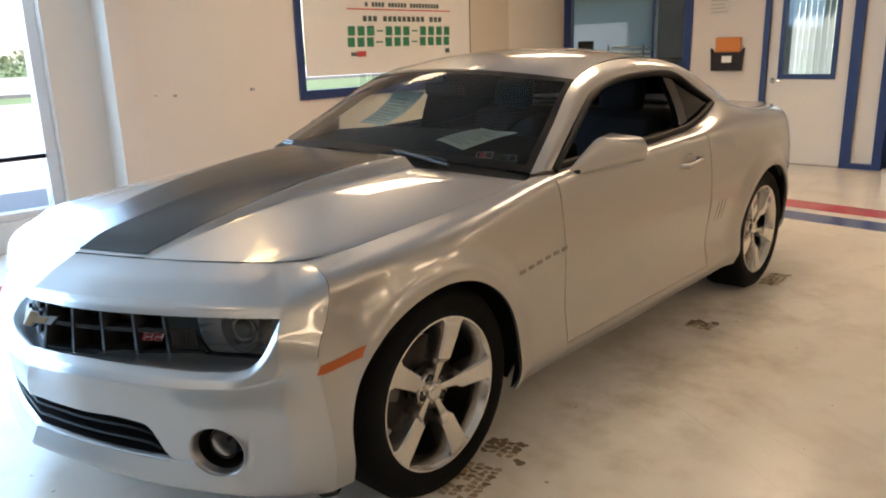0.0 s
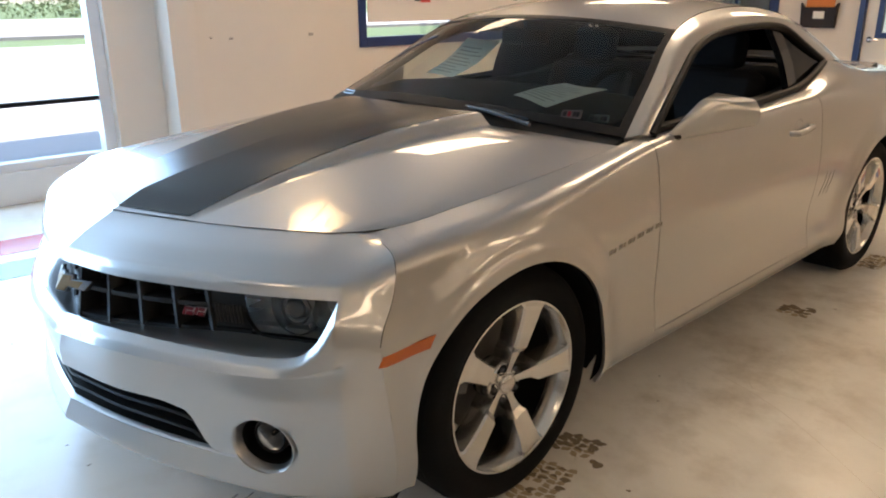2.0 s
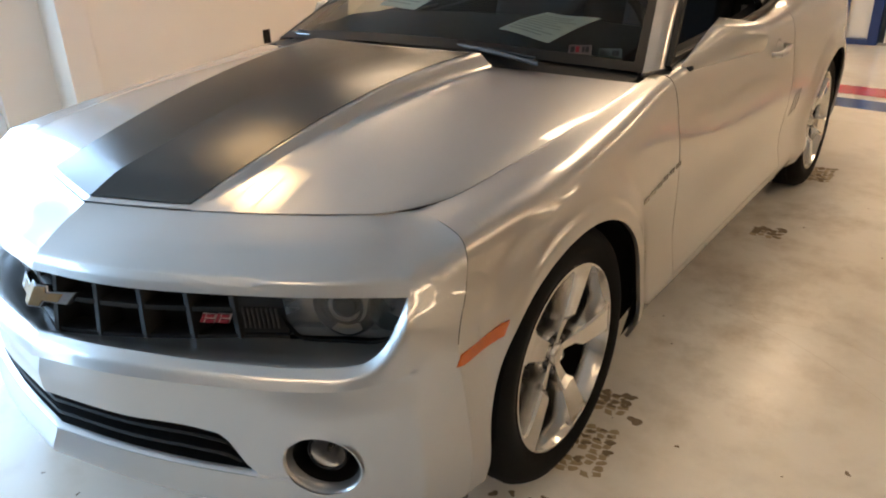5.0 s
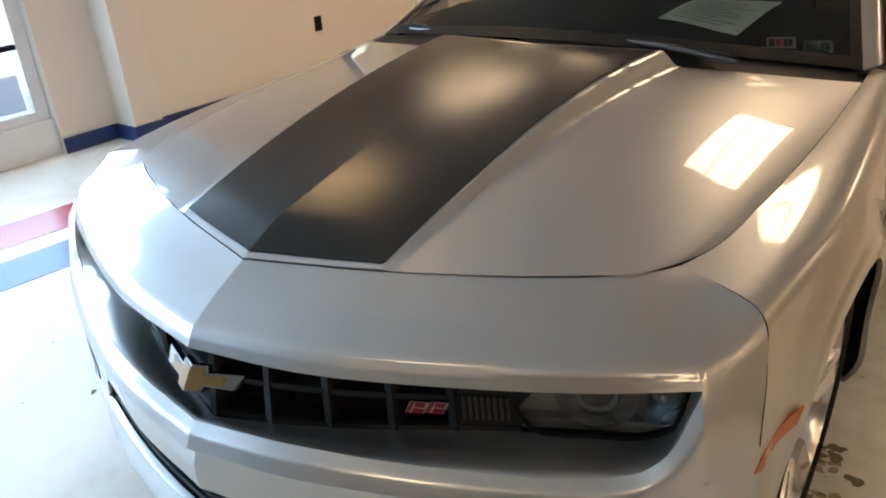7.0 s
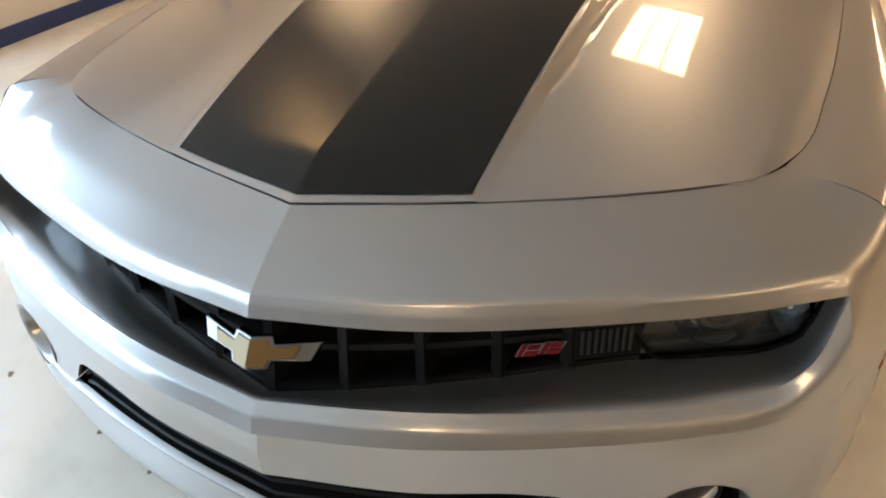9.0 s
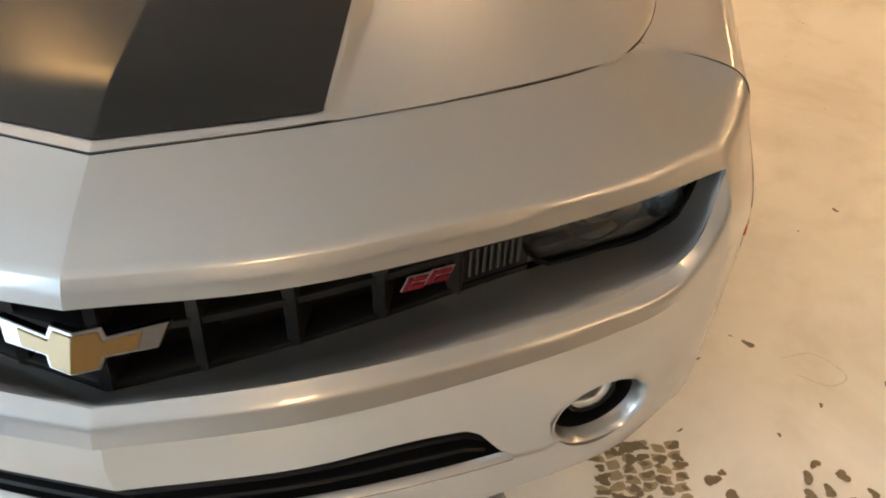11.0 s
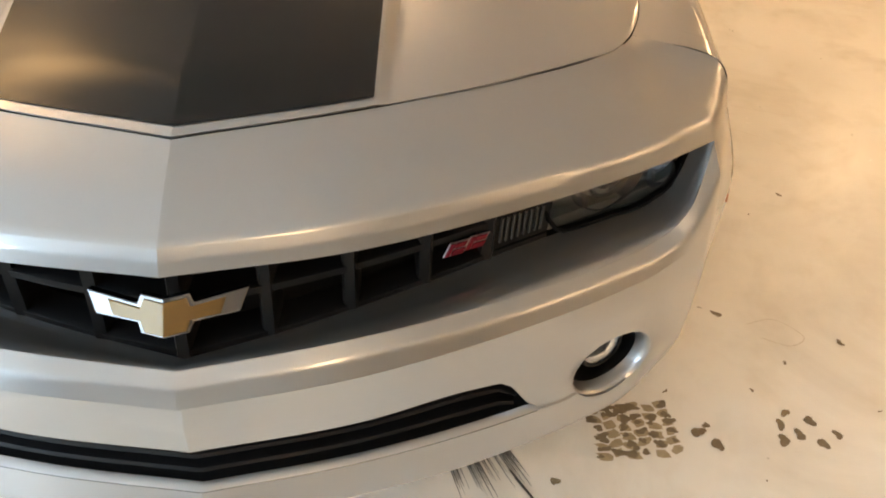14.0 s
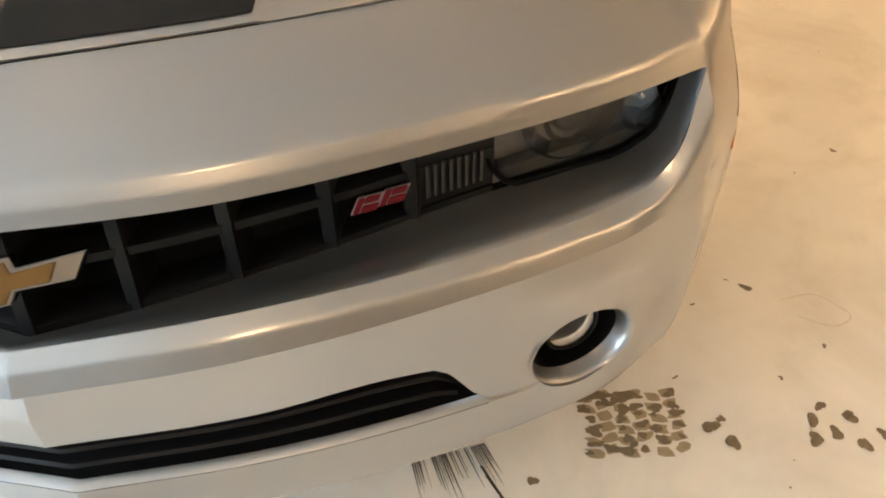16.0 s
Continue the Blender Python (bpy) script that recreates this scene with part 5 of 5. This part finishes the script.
tube([m @ Vector((.185 * math.cos(t), .185 * math.sin(t), 0)) for t in np.linspace(0, 2 * math.pi, 33)], .016, 8, bm)
bm.to_mesh(sw.data)
bm.free()
part("wheel_boss", lathe([(.0005, -.03), (.06, -.02), (.07, .02)], m @ pose(0, 0, 0, 0, 90, 0), 20), CABIN, sw)
im = part("inner_mirror", box((-.12, -.012, -.03), (.12, .02, .035), m=pose(0, 1.10, 1.270, 0, 0, 8)), CABIN, car, "inside rear-view mirror", bevel=.02)
part("stem", tube([(0, 1.11, 1.29), (0, 1.105, 1.335)], .012, 8), CABIN, im)

# papers on the dashboard
def sheet(corners, curl, label):
    """A sheet through four corners: near left, near right, far left, far right."""
    a, d, e, f = (Vector(p) for p in corners)
    n = (d - a).cross(e - a).normalized()

    def at(u, v, up):
        p = (a * (1 - u) + d * u) * (1 - v) + (e * (1 - u) + f * u) * v
        return p + n * (up + curl * math.sin(math.pi * v) + .003 * math.sin(5 * u + 3 * v))
    p = part("paper_sheet", grid([[at(u, v, 0) for u in np.linspace(0, 1, 8)] for v in np.linspace(0, 1, 10)]), PAPER, None, "", solid=.0012)
    tagged(p, label, "paper")
    for i in range(9):
        v = .12 + .085 * i
        part("printed_line", grid([[at(u, v + w, .0022) for u in np.linspace(.1, .75 + .15 * math.sin(i * 2.3), 6)] for w in (-.012, .012)]), INK, p)
    return p


INK = simple("ink", (.42, .45, .42), .8)
sheet(((.19, .81, 1.068), (.48, .65, 1.064), (.24, 1.08, 1.096), (.50, 1.0, 1.094)), .004, "white printed sheet lying on the dashboard")
sheet(((-.60, 1.07, 1.088), (-.35, 1.0, 1.090), (-.50, 1.26, 1.25), (-.20, 1.17, 1.245)), -.018, "white printed form leaning on the dashboard")
for i, x in enumerate((.600, .682)):
    st = part("sticker", box((-.036, -.0008, -.019), (.036, .0008, .019), m=pose(x, .64 + .045 * i, 1.050 - .012 * i, -52, 0, 22)), simple("sticker_" + "ab"[i], ((.06, .045, .042), (.036, .058, .055))[i], .6), car, "small inspection sticker", sm=False)
    for k, (u, w, mt) in enumerate(((-.024, .007, BLACK), (-.008, .006, RED if i == 0 else SMOKE), (.010, .004, BLACK), (.022, .006, BLACK))):
        part("printed_bar", box((u - w, -.0016, -.012), (u + w, -.0008, .012), m=pose(x, .64 + .045 * i, 1.050 - .012 * i, -52, 0, 22)), mt, st, sm=False)

# ---- banner and wall things ----
w3 = tagged(new("window_3"), "blue-framed window behind the banner", "window", kind="structure")
for lo, hi in (((W0 - 0.05, WZ0 - 0.06), (W0 + 0.03, WZ1)), ((W0 + 0.03, WZ0 - 0.06), (W1, WZ0 + 0.03))):
    part("window_frame", box((XL - 0.08, lo[0], lo[1]), (XL + 0.025, hi[0], hi[1])), BLUE, w3, sm=False, bevel=.005)
p = part("pane", box((XL - 0.06, W0 + 0.03, WZ0 + 0.03), (XL - 0.052, W1, WZ1)), CLEAR, w3, sm=False)
p.visible_shadow = False
GREEN = simple("green_print", (.02, .20, .10), .6)
REDP = simple("red_print", (.6, .07, .06), .6)
GREY = simple("dark_print", (.05, .09, .08), .6)
VINYL = simple("banner_vinyl", (.80, .78, .74), .45, 0, 0, .03, 3, .1, 60)
ban = part("banner", grid([[(XL + .012 + .004 * math.sin(y * 9) * (1 - (z - 1.2) / 1.2), y, z) for z in np.linspace(1.225, 2.38, 12)] for y in np.linspace(3.17, 5.72, 40)]), VINYL, None, "", solid=.003)
tagged(ban, "white vinyl banner with green printed lines hanging over the window", "banner")
def print_row(y0, y1, z, h, mat, pattern):
    """A row of bars: x a character, - a dash, space a gap."""
    w = (y1 - y0) / len(pattern)
    for i, ch in enumerate(pattern):
        if ch == " ":
            continue
        hh = h if ch == "x" else h * .16
        part("printed_bar", box((XL + .018, y0 + w * i, z - hh / 2), (XL + .0215, y0 + w * (i + .70), z + hh / 2)), mat, ban, sm=False)


print_row(3.74, 5.38, 1.665, .095, GREEN, "xxx-xxx-xxxx")
print_row(3.73, 5.37, 1.550, .095, GREEN, "xxx-xxx-xxxx")
print_row(3.96, 5.22, 1.790, .055, GREY, "xxx xxxxxxxxx xxx")
print_row(4.0, 5.17, 1.935, .045, GREY, "x xxxx xxxxxx xxxxxxxxxx")
for y0, y1, z, h, mat in ((3.74, 5.35, 1.885, .012, REDP), (3.77, 3.845, 1.43, .034, GREY), (3.85, 3.98, 1.43, .055, REDP), (5.26, 5.33, 1.44, .05, GREY)):
    part("printed_bar", box((XL + .018, y0, z - h / 2), (XL + .0215, y1, z + h / 2)), mat, ban, sm=False)
cur = part("roller_blind", grid([[(XL + .012, y, z) for z in (1.0, 1.7, 2.5)] for y in np.linspace(5.74, 6.52, 8)]), simple("beige_blind", (.62, .55, .45), .8, 0, 0, .04, 6), None, "", solid=.004)
tagged(cur, "beige blind beside the banner", "blind")
note = thing("paper_notice", "faded paper notice taped to the wall", "notice", at=(-1.42, YB, 1.93))
part("sheet", box((-.13, -.003, -.16), (.13, -.001, .2)), simple("faded_paper", (.70, .65, .57), .8), note, sm=False)
for i in range(7):
    part("printed_bar", box((-.11, -.0045, -.13 + .045 * i), (.09 - .02 * (i % 3), -.003, -.118 + .045 * i)), simple("faint_ink", (.45, .42, .37), .8), note, sm=False)
bx = thing("wall_file_holder", "dark brown wall pocket holding an orange folder", "file holder", at=(-1.28, YB, 1.1))
part("pocket", prism([(-.185, 0), (.185, 0), (.20, .235), (.205, .275), (.165, .225), (-.165, .225), (-.205, .275), (-.20, .235)], pose(0, -.002, 0, 90, 0, 0), .068), simple("brown_plastic", (.022, .014, .010), .45), bx, sm=False, bevel=.006)
part("folder", box((-.15, -.045, .12), (.16, -.03, .40)), simple("orange_card", (.75, .25, .06), .7, 0, 0, .05, 20), bx, "orange card folder", False, bevel=.004)
part("tag", box((-.05, -.074, .10), (.07, -.071, .18)), PAPER, bx, sm=False)
sk = thing("wall_socket", "dark wall socket plate", "socket", at=(XL, 3.06, .48))
part("plate", box((0, -.04, -.06), (.008, .04, .06)), BLACK, sk, sm=False, bevel=.003)
for y, z, s in ((1.73, 1.13, .014), (1.55, 1.14, .008), (2.52, 1.14, .020)):
    h = thing("wall_hook", "small metal hook fixed in the cream wall", "hook", at=(XL, y, z))
    part("stub", box((0, -s, -s * .6), (.02, s, s * .6)), simple("hook_metal", (.42, .38, .34), .5, .3), h, sm=False, bevel=.003)


# ---- marks on the floor ----
DIRT = simple("dried_mud", (.19, .14, .085), .85, 0, 0, .35, 90, .5, 300)
DUST = simple("tan_dust", (.36, .28, .17), .8, 0, 0, .3, 60)
SCUFF = simple("rubber_scuff", (.10, .095, .085), .7, 0, 0, .4, 120)
rng = random.Random(11)


def blot(bm, x, y, r, stretch=1.0, turn=0.0, n=11, z=.0012):
    """An uneven flat fleck."""
    vs, lift, a0, a1, n = [], rng.uniform(0, .0008), rng.uniform(0, 6), rng.uniform(0, 6), max(n, 16)
    for k in range(n):
        t = 2 * math.pi * k / n
        d = r * (.85 + .22 * math.sin(2 * t + a0) + .17 * math.sin(3 * t + a1) + .22 * rng.random())
        u, v = d * math.cos(t) * stretch, d * math.sin(t)
        vs.append(bm.verts.new((x + u * math.cos(turn) - v * math.sin(turn), y + u * math.sin(turn) + v * math.cos(turn), z + lift)))
    bm.faces.new(vs)


def marks(name, bm, mat, label):
    ob = part(name, bm, mat, None, "", False)
    return tagged(ob, label, "floor mark", kind="stuff")


def tread_print(x0, y0, cols, rows_, dx, dy, turn, density):
    """Blocks of a tyre's print, in dust with mud left on some."""
    a, c = bmesh.new(), bmesh.new()
    for i in range(cols):
        for j in range(rows_):
            u, v = (i - cols / 2 + .5) * dx, (j - rows_ / 2 + .5 + (.35 if i % 2 else 0)) * dy
            x, y = x0 + u * math.cos(turn) - v * math.sin(turn), y0 + u * math.sin(turn) + v * math.cos(turn)
            if rng.random() < .94:
                sl, g = (.22 if i % 2 else -.18) + rng.uniform(-.08, .08), rng.uniform(.78, 1.02)
                q = [(p * g, w + p * sl) for p, w in ((-.43, -.36), (0, -.44), (.43, -.34), (.46, .1), (.40, .38), (0, .42), (-.42, .34), (-.46, 0))]
                vs = [a.verts.new((x + (p * dx + rng.uniform(-.006, .006)) * math.cos(turn) - (w * dy + rng.uniform(-.006, .006)) * math.sin(turn), y + p * dx * math.sin(turn) + w * dy * math.cos(turn), .0008)) for p, w in q]
                a.faces.new(vs)
            edge = .35 + 1.1 * (j + .5) / rows_
            for _ in range(3):
                if rng.random() < density * edge:
                    blot(c, x + rng.uniform(-.3, .3) * dx, y + rng.uniform(-.3, .3) * dy, dy * rng.uniform(.2, .48), 1.4, turn + rng.uniform(-.4, .4))
    marks("tyre_print", a, DUST, "tan dusty tyre tread print on the floor")
    marks("mud_fleck", c, DIRT, "dried brown mud flecks in a tyre print")


tread_print(.855, -.56, 6, 6, .034, .026, .05, .5)
tread_print(.90, .345, 4, 4, .034, .030, .15, .80)
tread_print(.95, .10, 4, 9, .034, .026, .2, .10)
tread_print(.98, 3.06, 4, 7, .030, .040, .05, .12)
tread_print(.95, 2.02, 4, 3, .036, .040, .0, .50)
bm = bmesh.new()
for x, y, q in ((1.005, -.565, .013), (1.03, -.545, .008), (1.04, -.60, .012), (1.20, -.59, .015), (1.245, -.575, .014), (1.29, -.60, .012), (1.235, -.51, .010), (1.285, -.535, .013), (1.21, -.545, .011), (1.335, -.575, .011), (1.01, .305, .022), (1.16, .26, .006), (1.18, -.17, .010), (1.48, -.28, .008), (1.18, -.44, .005), (1.30, -.35, .005), (.65, -.69, .010), (1.0, -.80, .008), (.82, -.21, .012), (.86, -.18, .01), (.92, -.18, .012), (.95, -.15, .011), (1.59, .41, .008), (-.75, -.67, .014), (-.54, -.73, .012), (-1.16, -.60, .010), (.90, 2.05, .02), (1.0, 2.10, .02)):
    blot(bm, x, y, q, rng.uniform(1, 1.6), rng.uniform(0, 3))
for _ in range(150):
    blot(bm, rng.uniform(-1.6, 3.4), rng.uniform(-1.6, 4.5), rng.uniform(.0012, .0042), rng.uniform(1, 2.5), rng.uniform(0, 3), 7)
marks("mud_fleck", bm, DIRT, "scattered dried mud flecks on the floor")
bm = bmesh.new()
for i in range(34):
    u = i / 33
    if rng.random() < .22:
        continue
    x, y = .425 + .135 * u, -.655 + .045 * u
    l, w = rng.uniform(.05, .10), rng.uniform(.0008, .0024)
    d = Vector((.28 + .25 * u, -1, 0)).normalized()
    n = Vector((-d.y, d.x, 0))
    a, c = Vector((x, y, .0011)), Vector((x, y, .0011)) + d * l
    bm.faces.new([bm.verts.new(p) for p in (a - n * w, a + n * w, c + n * w * .2, c - n * w * .2)])
for x, y, l in ((.555, -.66, .19), (.565, -.68, .15), (.50, -.755, .07), (.47, -.76, .06), (.335, -.60, .07), (.36, -.56, .06), (.40, -.56, .07), (.44, -.53, .06), (.38, -.60, .05)):
    d = Vector((.60, -1, 0)).normalized() if x > .45 else Vector((.3, -1, 0)).normalized()
    n = Vector((-d.y, d.x, 0))
    a = Vector((x, y, .0011))
    bm.faces.new([bm.verts.new(p) for p in (a - n * .0025, a + n * .0025, a + d * l + n * .001, a + d * l - n * .001)])
marks("scuff_mark", bm, SCUFF, "dark brushed scuff marks on the floor")
bm = bmesh.new()
for pts in (((.66, 1.59), (.83, 1.54), (.98, 1.36), (1.14, 1.15)), ((1.14, 1.15), (1.37, 1.19), (1.59, 1.07), (1.9, .95)), ((1.25, -.21), (1.32, -.19), (1.36, -.21), (1.39, -.26), (1.34, -.29), (1.27, -.26)), ((1.1, 3.95), (1.25, 3.7)), ((.90, 1.2), (1.3, 1.05), (1.8, .70))):
    line = curve([(k, *p) for k, p in enumerate(pts)])
    pts = [line(k) for k in np.linspace(0, len(pts) - 1, 8 * (len(pts) - 1) + 1)]
    for p, q in zip(pts, pts[1:]):
        d = (Vector((*q, 0)) - Vector((*p, 0))).normalized()
        n = Vector((-d.y, d.x, 0)) * rng.uniform(.0006, .0015)
        a, c = Vector((*p, .001)), Vector((*q, .001))
        bm.faces.new([bm.verts.new(v) for v in (a - n, a + n, c + n, c - n)])
marks("floor_crack", bm, simple("crack_dirt", (.52, .45, .35), .7, 0, 0, .2, 60), "hairline cracks in the painted floor")
